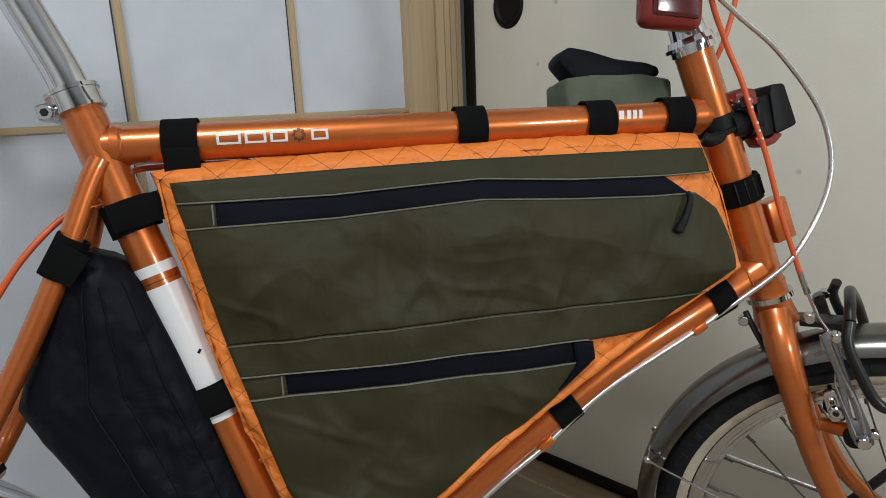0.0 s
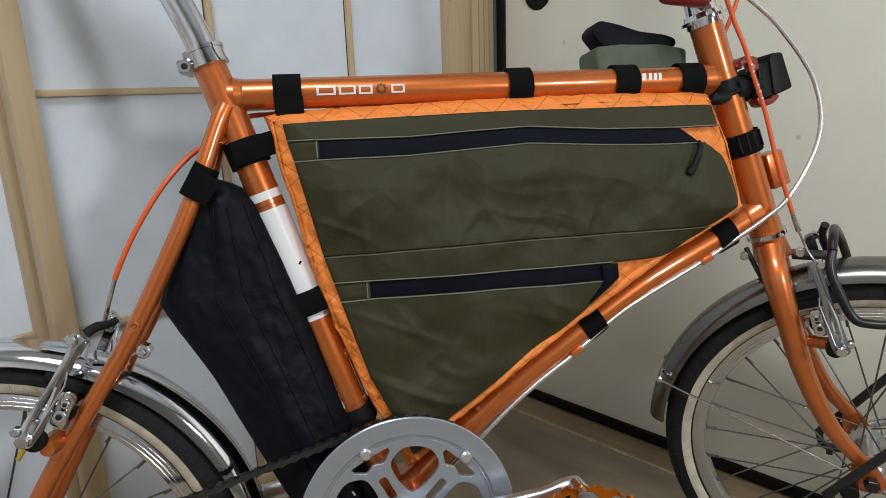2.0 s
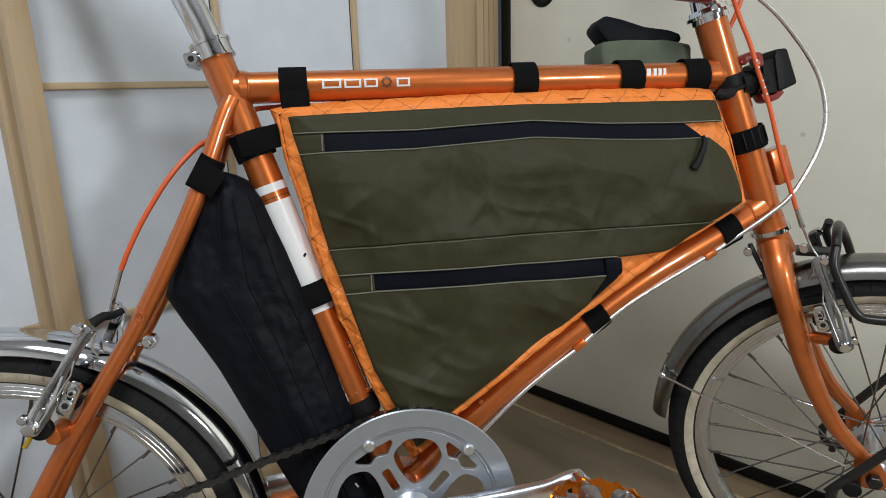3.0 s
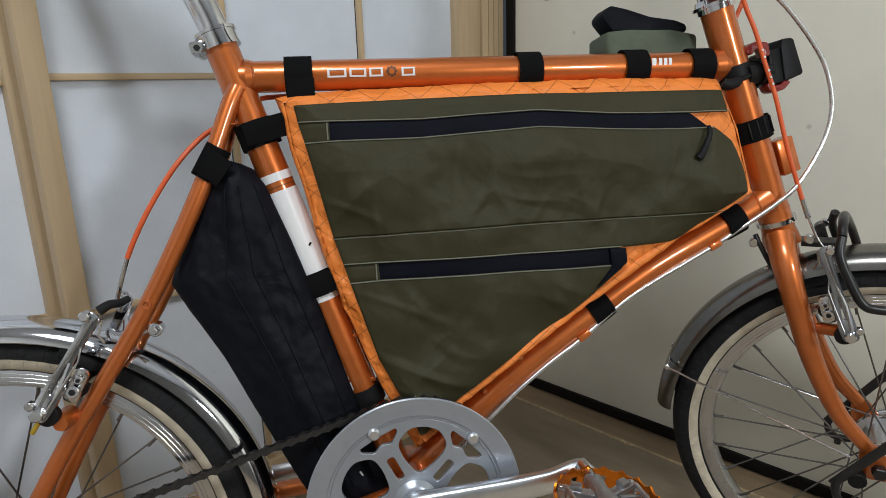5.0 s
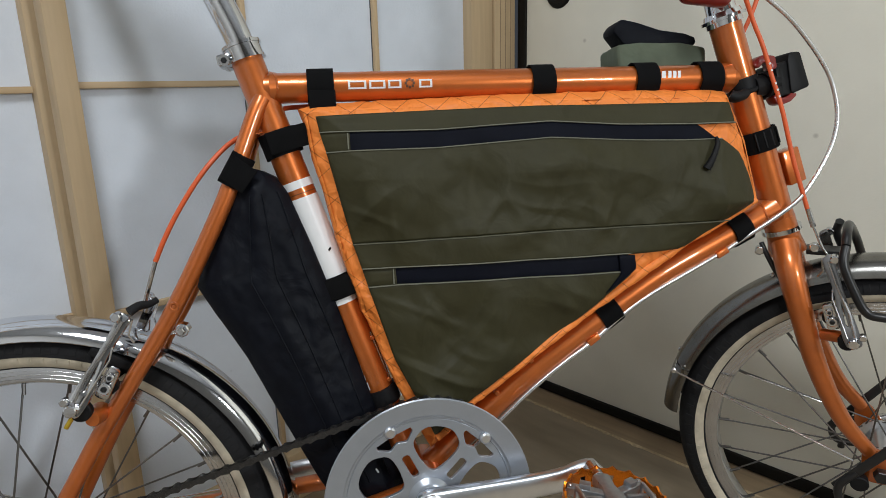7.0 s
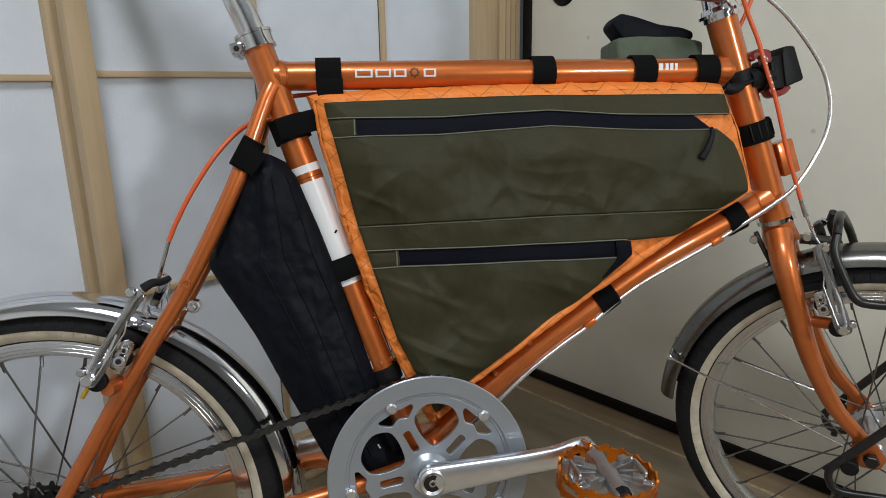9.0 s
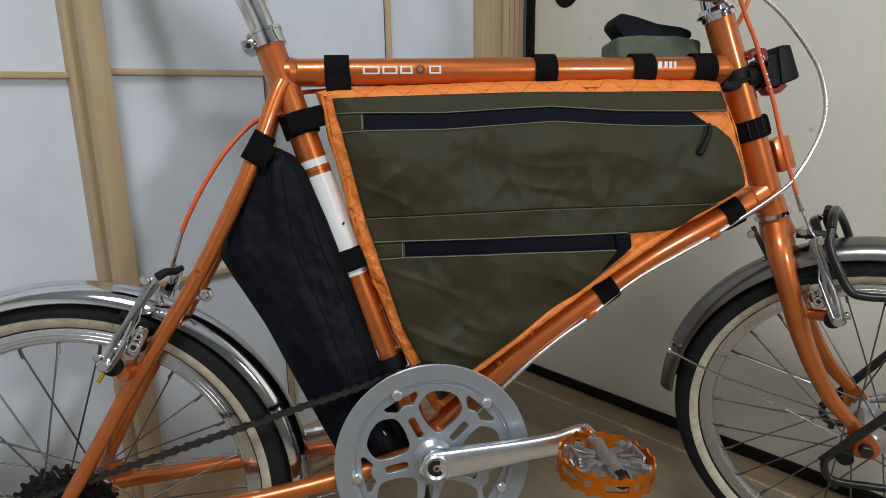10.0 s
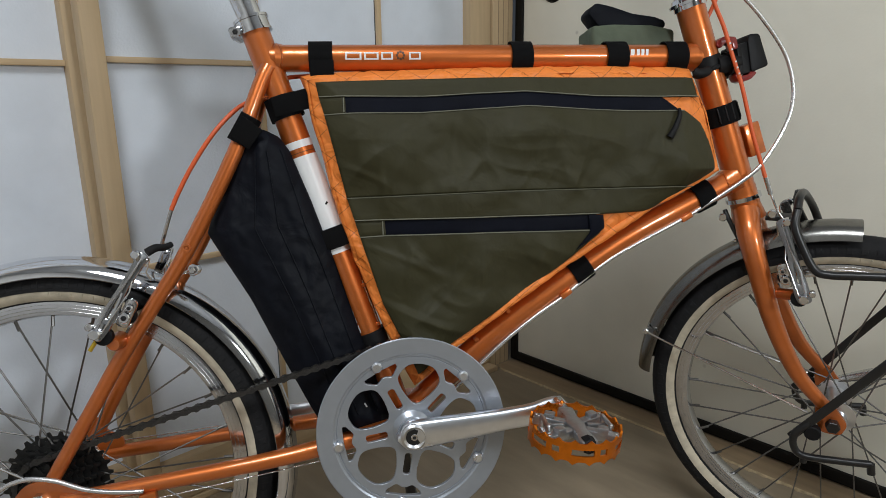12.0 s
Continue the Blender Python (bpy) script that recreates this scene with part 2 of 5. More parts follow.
def lathe(profile, seg=32, bm=None, m=None, closed=False, arc=None):
    """Turns a profile of (radius, along) round the y axis; arc: (first, last) degrees from +x towards +z."""
    bm = bm or bmesh.new()
    m = m or Matrix()
    full = arc is None
    a0, a1 = (0, 360) if full else arc
    count = seg if full else seg + 1
    rings = []
    for i in range(count):
        t = radians(a0 + (a1 - a0) * i / seg)
        rings.append([bm.verts.new(m @ Vector((r * math.cos(t), y, r * math.sin(t)))) for r, y in profile])
    k = len(profile)
    for i in range(seg):
        u, v = rings[i], rings[(i + 1) % count]
        for j in range(k if closed else k - 1):
            q = [u[j], u[(j + 1) % k], v[(j + 1) % k], v[j]]
            bm.faces.new(q)
    if not full and closed:
        bm.faces.new(rings[0])
        bm.faces.new(rings[-1][::-1])
    return bm


def block(x0, x1, y0, y1, z0, z1, bevel=0.002, bm=None, m=None, seg=2):
    own = bmesh.new()
    bmesh.ops.create_cube(own, size=1)
    for v in own.verts:
        v.co = Vector(((x0 + x1) / 2 + v.co.x * (x1 - x0), (y0 + y1) / 2 + v.co.y * (y1 - y0), (z0 + z1) / 2 + v.co.z * (z1 - z0)))
    if bevel:
        bmesh.ops.bevel(own, geom=own.edges[:], offset=bevel, segments=seg, affect="EDGES", profile=0.5)
    if m is not None:
        own.transform(m)
    if bm is None:
        return own
    tmp = bpy.data.meshes.new("tmp")
    own.to_mesh(tmp)
    own.free()
    bm.from_mesh(tmp)
    bpy.data.meshes.remove(tmp)
    return bm


def rod(a, b, r, seg=12, bm=None):
    return tube([a, b], r, seg, bm)


def disc(centre, r, y0, y1, seg=24, bm=None, bevel=0.001):
    """A short round boss along y."""
    c = Vector(centre)
    prof = [(0.0001, y0), (r - bevel, y0), (r, y0 + bevel), (r, y1 - bevel), (r - bevel, y1), (0.0001, y1)]
    return lathe(prof, seg, bm, Matrix.Translation(c))


def ring_points(r, centre=(0, 0), n=48, a0=0.0, a1=360.0):
    return [(centre[0] + r * math.cos(radians(a0 + (a1 - a0) * i / n)), centre[1] + r * math.sin(radians(a0 + (a1 - a0) * i / n))) for i in range(n)]


def plate(loops, y0, y1, bevel=0.0006):
    """A flat plate with holes in the x-z plane: the first loop is its outline."""
    cu = bpy.data.curves.new("tmp", "CURVE")
    cu.dimensions, cu.fill_mode = "2D", "BOTH"
    cu.extrude, cu.bevel_depth, cu.bevel_resolution = (y1 - y0) / 2 - bevel, bevel, 1
    for lp in loops:
        sp = cu.splines.new("POLY")
        sp.points.add(len(lp) - 1)
        for pt, (x, z) in zip(sp.points, lp):
            pt.co = (x, z, 0, 1)
        sp.use_cyclic_u = True
    ob = bpy.data.objects.new("tmp", cu)
    mesh = bpy.data.meshes.new_from_object(ob)
    bm = bmesh.new()
    bm.from_mesh(mesh)
    bmesh.ops.remove_doubles(bm, verts=bm.verts, dist=1e-6)
    bpy.data.objects.remove(ob)
    bpy.data.curves.remove(cu)
    bpy.data.meshes.remove(mesh)
    bm.transform(Matrix(((1, 0, 0, 0), (0, 0, -1, (y0 + y1) / 2), (0, 1, 0, 0), (0, 0, 0, 1))))
    return bm


def rounded(pts, r, n=5):
    """A closed outline with its corners rounded."""
    out = []
    k = len(pts)
    for i in range(k):
        a, b, c = Vector(pts[i - 1]), Vector(pts[i]), Vector(pts[(i + 1) % k])
        d1, d2 = (a - b), (c - b)
        q = min(r, d1.length * 0.45, d2.length * 0.45)
        s, e = b + d1.normalized() * q, b + d2.normalized() * q
        for j in range(n + 1):
            t = j / n
            p = (1 - t) ** 2 * s + 2 * t * (1 - t) * b + t * t * e
            out.append((p.x, p.y))
    return out


def along(line, t):
    """The point at the fraction t of a polyline's length."""
    p = [Vector(q) for q in line]
    lens = [(b - a).length for a, b in zip(p, p[1:])]
    d = t * sum(lens)
    for a, b, l in zip(p, p[1:], lens):
        if d <= l or b is p[-1]:
            return a.lerp(b, min(1, d / max(l, 1e-9)))
        d -= l


def patch(bottom, top, left, right, nu, nv, height, thick=0.0, hem=0.0):
    """A sheet between four edge lines in the x-z plane, at y = height(x, z); thick gives it depth towards +y."""
    bm = bmesh.new()
    grid = []
    for j in range(nv + 1):
        t = j / nv
        row = []
        for i in range(nu + 1):
            s = i / nu
            b, tp, l, r = along(bottom, s), along(top, s), along(left, t), along(right, t)
            c = (1 - t) * b + t * tp + (1 - s) * l + s * r
            c -= (1 - s) * (1 - t) * Vector(bottom[0]) + s * (1 - t) * Vector(bottom[-1]) + (1 - s) * t * Vector(top[0]) + s * t * Vector(top[-1])
            edge = min(s * nu, (1 - s) * nu, t * nv, (1 - t) * nv)
            row.append(bm.verts.new((c.x, height(c.x, c.y) + (hem if edge < 0.5 else 0), c.y)))
        grid.append(row)
    for j in range(nv):
        for i in range(nu):
            bm.faces.new((grid[j][i], grid[j][i + 1], grid[j + 1][i + 1], grid[j + 1][i]))
    if thick:
        rim = [*grid[0], *[g[-1] for g in grid[1:]], *grid[-1][-2::-1], *[g[0] for g in grid[-2:0:-1]]]
        low = [bm.verts.new(v.co + Vector((0, thick, 0))) for v in rim]
        k = len(rim)
        for i in range(k):
            bm.faces.new((rim[i], low[i], low[(i + 1) % k], rim[(i + 1) % k]))
    return bm


# ---- the room ----
def bar(name, u0, u1, v0, v1, z0, z1, mat, parent, bevel=0.0015, label=""):
    return part(name, block(u0, u1, v0, v1, z0, z1, bevel), mat, parent, label)


ROOM_U, ROOM_V, ROOM_Z = 3.2, 3.4, 2.4
floor = link("floor", block(-0.12, ROOM_U + 0.1, -0.12, ROOM_V + 0.1, -0.06, 0, 0), TATAMI, m=ROOM, smooth=0)
tagged(floor, "worn matte brown floor covering", "floor", kind="structure")
ceiling = link("ceiling", block(-0.12, ROOM_U + 0.1, -0.12, ROOM_V + 0.1, ROOM_Z, ROOM_Z + 0.06, 0), CEILING, m=ROOM, smooth=0)
tagged(ceiling, "plain pale board ceiling", "ceiling", kind="structure")
# unseen wall, darkened to shape the reflections in chrome and alloy
wall_back = link("wall_back", block(0, ROOM_U, ROOM_V, ROOM_V + 0.1, 0, ROOM_Z, 0), UNSEEN_WALL, m=ROOM, smooth=0)
tagged(wall_back, "unseen back wall closing the room, kept dark for contrast in reflections", "wall", kind="structure")
wall_side = link("wall_side", block(ROOM_U, ROOM_U + 0.1, -0.12, ROOM_V + 0.1, 0, ROOM_Z, 0), PLASTER, m=ROOM, smooth=0)
tagged(wall_side, "plain plaster wall closing the room", "wall", kind="structure")
wall_over = link("wall_over_doors", block(0, ROOM_U, -0.11, -0.01, 1.80, ROOM_Z, 0), PLASTER, m=ROOM, smooth=0)
tagged(wall_over, "plain plaster wall above the sliding screens", "wall", kind="structure")
wall_over2 = link("wall_over_panel", block(-0.11, -0.01, 0, ROOM_V, 1.80, ROOM_Z, 0), PLASTER, m=ROOM, smooth=0)
tagged(wall_over2, "plain plaster wall above the papered panel", "wall", kind="structure")

# corner post and sills
post = link("corner_post", block(0.004, 0.070, -0.06, 0.006, 0, ROOM_Z, 0.002), WOOD, m=ROOM)
# thin darker strips on the face stand for the shade in its grooves
for u in (0.020, 0.036, 0.052):
    part("groove_shade_strip", block(u - 0.0010, u + 0.0010, 0.0045, 0.0068, 0.0, ROOM_Z, 0.0004), SILL_WOOD, post)
tagged(post, "pale wooden corner post beside the paper screen", "post", kind="structure")
sill_a = link("sill_screen", block(0.07, ROOM_U, -0.11, 0.03, 0, 0.012, 0.002), WOOD_H, m=ROOM)
tagged(sill_a, "pale wooden sill under the paper screens", "sill", kind="structure")
sill_b = link("sill_panel", block(-0.06, 0.058, 0.012, ROOM_V, 0, 0.003, 0.001), SILL_WOOD, m=ROOM)
tagged(sill_b, "worn wooden floor sill under the papered panel", "sill", kind="structure")
rng = random.Random(11)
fray = bmesh.new()
last = None
for i in range(330):
    v = 0.03 + 0.006 * i
    big = 0.5 + 0.5 * noise.noise(Vector((v * 18, 1.0, 0)))
    reach = 0.0595 + 0.0025 * big + (rng.uniform(0.002, 0.009) * big if rng.random() < 0.30 else 0.0)
    now = [fray.verts.new((0.0582, v, 0.0032)), fray.verts.new((reach, v + rng.uniform(-0.002, 0.002), 0.0016)), fray.verts.new((reach + 0.0008, v, -0.001))]
    if last:
        for j in range(2):
            fray.faces.new((last[j], now[j], now[j + 1], last[j + 1]))
    last = now
worn_edge = link("floor_edge_fray", fray, FRAY, m=ROOM)
tagged(worn_edge, "pale frayed edge of the floor covering", "floor edge", kind="structure")


SCREENS = ROOM @ Matrix.Rotation(radians(2.1), 4, "Z")


def screen(name, u0, u1, v_face, bars, rails, stile_right, stile_left, label):
    """A sliding paper screen: stiles and rails of pale wood, thin bars, and paper panes behind them."""
    root = thing(name, SCREENS, label, "sliding screen", kind="structure")
    bar("stile", u0, u0 + stile_right, v_face - 0.030, v_face, 0.014, 1.79, WOOD, root, 0.002)
    bar("stile", u1 - stile_left, u1, v_face - 0.030, v_face, 0.014, 1.79, WOOD, root, 0.002)
    a, b = u0 + stile_right, u1 - stile_left
    bar("bottom_rail", a, b, v_face - 0.028, v_face - 0.002, 0.014, 0.085, WOOD_H, root)
    bar("top_rail", a, b, v_face - 0.028, v_face - 0.002, 1.74, 1.79, WOOD_H, root)
    us, zs = [a, *bars, b], [0.085, *rails, 1.74]
    for u in bars:
        bar("lattice_bar", u - 0.0042, u + 0.0042, v_face - 0.022, v_face - 0.013, 0.085, 1.74, WOOD, root, 0.0008)
    for z in rails:
        bar("lattice_rail", a, b, v_face - 0.0215, v_face - 0.0135, z - 0.0042, z + 0.0042, WOOD_H, root, 0.0008)
    for i in range(len(us) - 1):
        for j in range(len(zs) - 1):
            h0, h1 = (0.0057 if i else 0.0), (0.0057 if i < len(us) - 2 else 0.0)
            bar("paper_pane", us[i] + h0, us[i + 1] - h1, v_face - 0.0235, v_face - 0.0225, zs[j], zs[j + 1], PAPER, root, 0)
    return root


RAILS = [0.4155, 0.7205, 1.028, 1.335]
screen("door_1", 0.0735, 0.9020, 0.0, [0.3785, 0.635], RAILS, 0.066, 0.0275, "sliding screen of grey-white paper in a pale wooden lattice")
screen("door_2", 0.8675, 1.72, -0.050, [1.17, 1.43], [z - 0.004 for z in RAILS], 0.042, 0.034, "sliding screen of grey-white paper in a pale wooden lattice, behind another")
screen("door_4", 1.70, 2.54, 0.0, [1.98, 2.26], RAILS, 0.032, 0.032, "sliding screen of grey-white paper in a pale wooden lattice")

# the papered panel with its black lacquered rim
panel = thing("door_3", ROOM, "cream papered sliding panel with a black lacquered rim", "sliding panel", kind="structure")
bar("papered_face", -0.030, -0.006, 0.030, 1.76, 0.028, 1.77, FUSUMA, panel, 0.001)
bar("lacquered_edge", -0.034, 0.0, 0.009, 0.030, 0.006, 1.79, LACQUER, panel, 0.002)
bar("lacquered_edge", -0.034, 0.0, 1.76, 1.781, 0.006, 1.79, LACQUER, panel, 0.002)
bar("lacquered_edge", -0.034, 0.0, 0.030, 1.76, 0.006, 0.028, LACQUER, panel, 0.002)
bar("lacquered_edge", -0.034, 0.0, 0.030, 1.76, 1.77, 1.79, LACQUER, panel, 0.002)
pull = lathe([(0.0001, 0.0), (0.022, 0.0), (0.026, 0.004), (0.031, 0.004), (0.034, 0.0), (0.034, -0.004)], 32)
pull.transform(Matrix.Translation((-0.0055, 0.112, 0.897)) @ Matrix.Rotation(radians(-90), 4, "Z") @ Matrix.Diagonal((1, 1, 1.18, 1)))
part("finger_pull", pull, LACQUER, panel, "dark oval recessed finger pull")
panel2 = thing("door_5", ROOM, "cream papered sliding panel with a black lacquered rim", "sliding panel", kind="structure")
bar("papered_face", -0.058, -0.036, 1.70, 3.38, 0.028, 1.77, FUSUMA, panel2, 0.001)
bar("lacquered_edge", -0.060, -0.0345, 1.70, 3.38, 0.006, 0.028, LACQUER, panel2, 0.002)


# ---- the bicycle ----
LEANING = Matrix.Translation((0, 0.452, 0)) @ Matrix.Rotation(radians(-8.2), 4, "X")
AXIS_TOP, AXIS = Vector((0.376, 0, 0.779)), Vector((-0.3005, 0, 0.9538)).normalized()
STEER = Matrix.Translation(AXIS_TOP) @ Matrix.Rotation(radians(-40), 4, AXIS) @ Matrix.Translation(-AXIS_TOP)
bike = thing("bicycle", LEANING, "copper-orange small-wheeled bicycle leaning on its stand", "bicycle")


def on_axis(z):
    return AXIS_TOP + AXIS * ((z - AXIS_TOP.z) / AXIS.z)


def on_seat(z):
    return Vector((-0.018 - 0.318 * (z - 0.275), 0, z))


# frame tubes
top_tube = part("top_tube", tube([(-0.152, 0, 0.7172), (0.392, 0, 0.7172)], 0.0157, 24), ORANGE, bike)
seat_tube = part("seat_tube", tube([on_seat(0.275), on_seat(0.751)], 0.0165, 24), ORANGE, bike)
head_tube = part("head_tube", tube([on_axis(0.545), on_axis(0.781)], 0.0182, 24), ORANGE, bike)
down_line = spline([(0.446, 0, 0.562), (0.408, 0, 0.544), (0.355, 0, 0.5205), (0.280, 0, 0.4845), (0.202, 0, 0.437), (0.126, 0, 0.3875), (0.070, 0, 0.345), (0.0, 0, 0.285)], 8)
down_tube = part("down_tube", tube(down_line, 0.0160, 24), ORANGE, bike)
part("weld", tube([(0.368, 0, 0.7172), (0.378, 0, 0.7172)], (0.0162, 0.0185), 24), ORANGE, bike)
part("weld", tube([(0.424, 0, 0.5515), (0.438, 0, 0.558)], (0.0162, 0.0205), 24), ORANGE, bike)
part("weld", tube([(-0.146, 0, 0.7172), (-0.138, 0, 0.7172)], (0.0178, 0.0159), 24), ORANGE, bike)
def weld(centre, axis, r, mat=ORANGE, wide=0.0011):
    """A rippled bead round a joint."""
    c, d = Vector(centre), Vector(axis).normalized()
    y = Vector((0, 1, 0))
    up = d.cross(y)
    pts = [c + (y * math.cos(t) + up * math.sin(t)) * r + d * (0.0003 * math.sin(23 * t)) + d * 0.006 * math.cos(t) ** 2 for t in [2 * math.pi * k / 72 for k in range(72)]]
    return part("weld_bead", tube(pts, wide, 6, closed=True), mat, bike)


weld((-0.1440, 0, 0.7172), (1, 0, 0), 0.0160)
weld((0.3790, 0, 0.7172), (-1, 0, 0), 0.0160)
weld((0.4270, 0, 0.5530), (-0.91, 0, -0.41), 0.0164)
weld((-0.166, -0.013, 0.676), (-0.5, 0, -0.86), 0.0098, wide=0.0009)
part("bottom_bracket_shell", disc((-0.004, 0, 0.276), 0.021, -0.036, 0.036, 32), ORANGE, bike)
part("bottom_bracket_cup", disc((-0.004, 0, 0.276), 0.019, -0.043, -0.036, 32), BLACK_METAL, bike)
stays = []
for side in (-1, 1):
    back = -0.003 if side > 0 else 0.0
    part("seat_stay", tube(spline([(-0.1545, side * 0.0105, 0.706), (-0.1650, side * 0.0150, 0.684), (-0.197, side * 0.027, 0.605), (-0.252 + back, side * 0.036, 0.501), (-0.290 + back, side * 0.042, 0.442), (-0.330 + back, side * 0.047, 0.382), (-0.362 + back, side * 0.052, 0.328), (-0.404, side * 0.060, 0.258)], 5), (0.0092, 0.0078), 16), ORANGE, bike)
    part("chain_stay", tube(spline([(-0.01, side * 0.026, 0.274), (-0.10, side * 0.044, 0.262), (-0.20, side * 0.056, 0.2515), (-0.395, side * 0.063, 0.234)], 8), (0.0115, 0.0085), 16), ORANGE, bike)
    drop = rounded([(-0.445, 0.238), (-0.43, 0.256), (-0.405, 0.260), (-0.37, 0.245), (-0.375, 0.228), (-0.40, 0.222), (-0.405, 0.20), (-0.43, 0.198)], 0.008)
    part("dropout", plate([drop, ring_points(0.009, (-0.408, 0.214), 14)], side * 0.063 - 0.0028, side * 0.063 + 0.0028), ORANGE, bike)
    part("brake_boss", lathe([(0.0001, -0.013), (0.0062, -0.013), (0.0078, -0.010), (0.0085, 0.0), (0.0100, 0.010)] if side < 0 else [(0.0100, -0.010), (0.0080, 0.0), (0.0062, 0.013), (0.0001, 0.013)], 20, m=Matrix.Translation((-0.3275, side * 0.056, 0.4045))), ORANGE, bike)
    bolt = lathe([(0.0022, -0.0005), (0.0030, -0.0012), (0.0048, -0.0012), (0.0052, 0.004)], 20, m=Matrix.Translation((-0.2515, side * 0.0445, 0.5025)))
    if side < 0:
        part("eyelet", bolt, ORANGE, bike)
part("lug_plate", block(-0.012, 0.011, -0.011, 0.011, -0.0215, 0.0215, 0.002, m=Matrix.Translation((0.4625, 0, 0.6100)) @ Matrix.Rotation(radians(-17.5), 4, "Y")), ORANGE, bike)
part("dropout_web", plate([rounded([(-0.412, 0.290), (-0.4015, 0.284), (-0.397, 0.273), (-0.387, 0.263), (-0.372, 0.257), (-0.370, 0.243), (-0.422, 0.238)], 0.006)], 0.0575, 0.0625), ORANGE, bike)
# painted bands and decals on the tubes


def tube_band(a, b, r):
    return tube([a, b], r, 24)


def band(name, z0, z1, mat, grow=0.0004, label=""):
    return part(name, tube_band(on_seat(z0), on_seat(z1), 0.0165 + grow), mat, seat_tube, label)


band("white_band", 0.6118, 0.6200, WHITE_PAINT)
band("white_band", 0.4862, 0.6025, WHITE_PAINT)
band("hair_line", 0.6062, 0.6070, PETAL_BROWN, 0.0002)


def decal(name, x0, x1, z0, z1, mat, parent=top_tube, r=0.0161, axis_z=0.7172, slant=0.0):
    """A thin bent chip on the camera's side of the top tube."""
    bm = bmesh.new()
    rows = []
    for k in range(5):
        z = z0 + (z1 - z0) * k / 4 - axis_z
        y = -math.sqrt(max(1e-8, r * r - z * z))
        sx = slant * k / 4
        rows.append([bm.verts.new((x + sx, y, z + axis_z)) for x in (x0, x1)])
    for a, b in zip(rows, rows[1:]):
        bm.faces.new((a[0], a[1], b[1], b[0]))
    return part(name, bm, mat, parent)


for x0, x1 in ((-0.0665, -0.0475), (-0.0445, -0.0275), (-0.0245, -0.0105), (0.0085, 0.0225)):
    decal("mark_bar", x0, x1, 0.7125, 0.7142, WHITE_PAINT)
    decal("mark_bar", x0, x1, 0.7195, 0.7212, WHITE_PAINT)
    decal("mark_bar", x0, x0 + 0.0022, 0.7143, 0.7194, WHITE_PAINT)
    decal("mark_bar", x1 - 0.0022, x1, 0.7143, 0.7194, WHITE_PAINT)
for k in range(8):
    a = k * math.pi / 4
    cx, cz = -0.0015 + 0.0042 * math.cos(a), 0.7174 + 0.0042 * math.sin(a)
    decal("mark_petal", cx - 0.0013, cx + 0.0013, cz - 0.0014, cz + 0.0014, PETAL_BROWN)
for x0, x1 in ((0.2865, 0.2915), (0.2945, 0.2985), (0.3005, 0.3045), (0.3065, 0.3100)):
    decal("mark_bar", x0, x1, 0.7165, 0.7245, WHITE_PAINT, slant=0.0012)
STICKER = ((0.428, 0.446, 128, 152), (0.411, 0.419, 124, 148), (0.402, 0.408, 124, 150), (0.390, 0.399, 122, 148))


def seat_chip(name, z0, z1, deg0, deg1, mat):
    """A thin printed chip bent round the lower seat tube."""
    bm = bmesh.new()
    a, b = on_seat(z0), on_seat(z1)
    d = (b - a).normalized()
    e = Vector((d.z, 0, -d.x))
    rows = []
    for k in range(6):
        q = radians(deg0 + (deg1 - deg0) * k / 5)
        o = (e * math.cos(q) + Vector((0, -1, 0)) * math.sin(q)) * 0.0169
        rows.append([bm.verts.new(a + o), bm.verts.new(b + o)])
    for u, v in zip(rows, rows[1:]):
        bm.faces.new((u[0], u[1], v[1], v[0]))
    return part(name, bm, mat, seat_tube)


for z0, z1, p, q in STICKER:
    seat_chip("print_bar", z0, z1, p, q, WHITE_PAINT)
part("mark_chip", rod(on_seat(0.545) + Vector((0.006, -0.0158, 0)), on_seat(0.548) + Vector((0.009, -0.0145, 0)), 0.0012, 6), BLACK_PLASTIC, seat_tube)
for k in range(4):
    z = 0.435 - 0.0115 * k
    part("mark_bar", rod(on_seat(z) + Vector((-0.0150, -0.0080, 0)), on_seat(z - 0.008) + Vector((-0.0150, -0.0080, 0)), 0.0017, 6), WHITE_PAINT, seat_tube)
for z in (0.4450, 0.3960):
    part("frame_rivet", disc(on_seat(z) + Vector((0.0145, -0.0095, 0)), 0.0028, -0.003, 0.003, 10), ORANGE, seat_tube)
part("seat_tube_wire", rod(on_seat(0.452) + Vector((0.0150, -0.0105, 0)), on_seat(0.394) + Vector((0.0160, -0.0105, 0)), 0.0008, 6), STEEL, seat_tube)
part("front_mech_clamp", tube_band(on_seat(0.368), on_seat(0.386), 0.0195), BLACK_PLASTIC, bike)

# seat clamp and post
clamp = part("seat_clamp", tube_band(on_seat(0.7475), on_seat(0.7600), 0.0192), CHROME, bike)
part("clamp_rim", tube_band(on_seat(0.7595), on_seat(0.7625), 0.0205), CHROME, clamp)
part("clamp_rim", tube_band(on_seat(0.7455), on_seat(0.7480), 0.0200), CHROME, clamp)
part("clamp_lug", block(-0.011, 0.012, -0.009, 0.009, -0.0065, 0.0065, 0.003, m=Matrix.Translation((-0.1855, -0.004, 0.7460)) @ Matrix.Rotation(radians(-14), 4, "Y")), CHROME, clamp)
part("clamp_bolt", rod((-0.1885, -0.0165, 0.7437), (-0.1885, 0.016, 0.7437), 0.0056), STEEL, clamp)
part("bolt_head", disc((-0.1885, 0, 0.7437), 0.0032, -0.0171, -0.016, 6), BLACK_METAL, clamp)
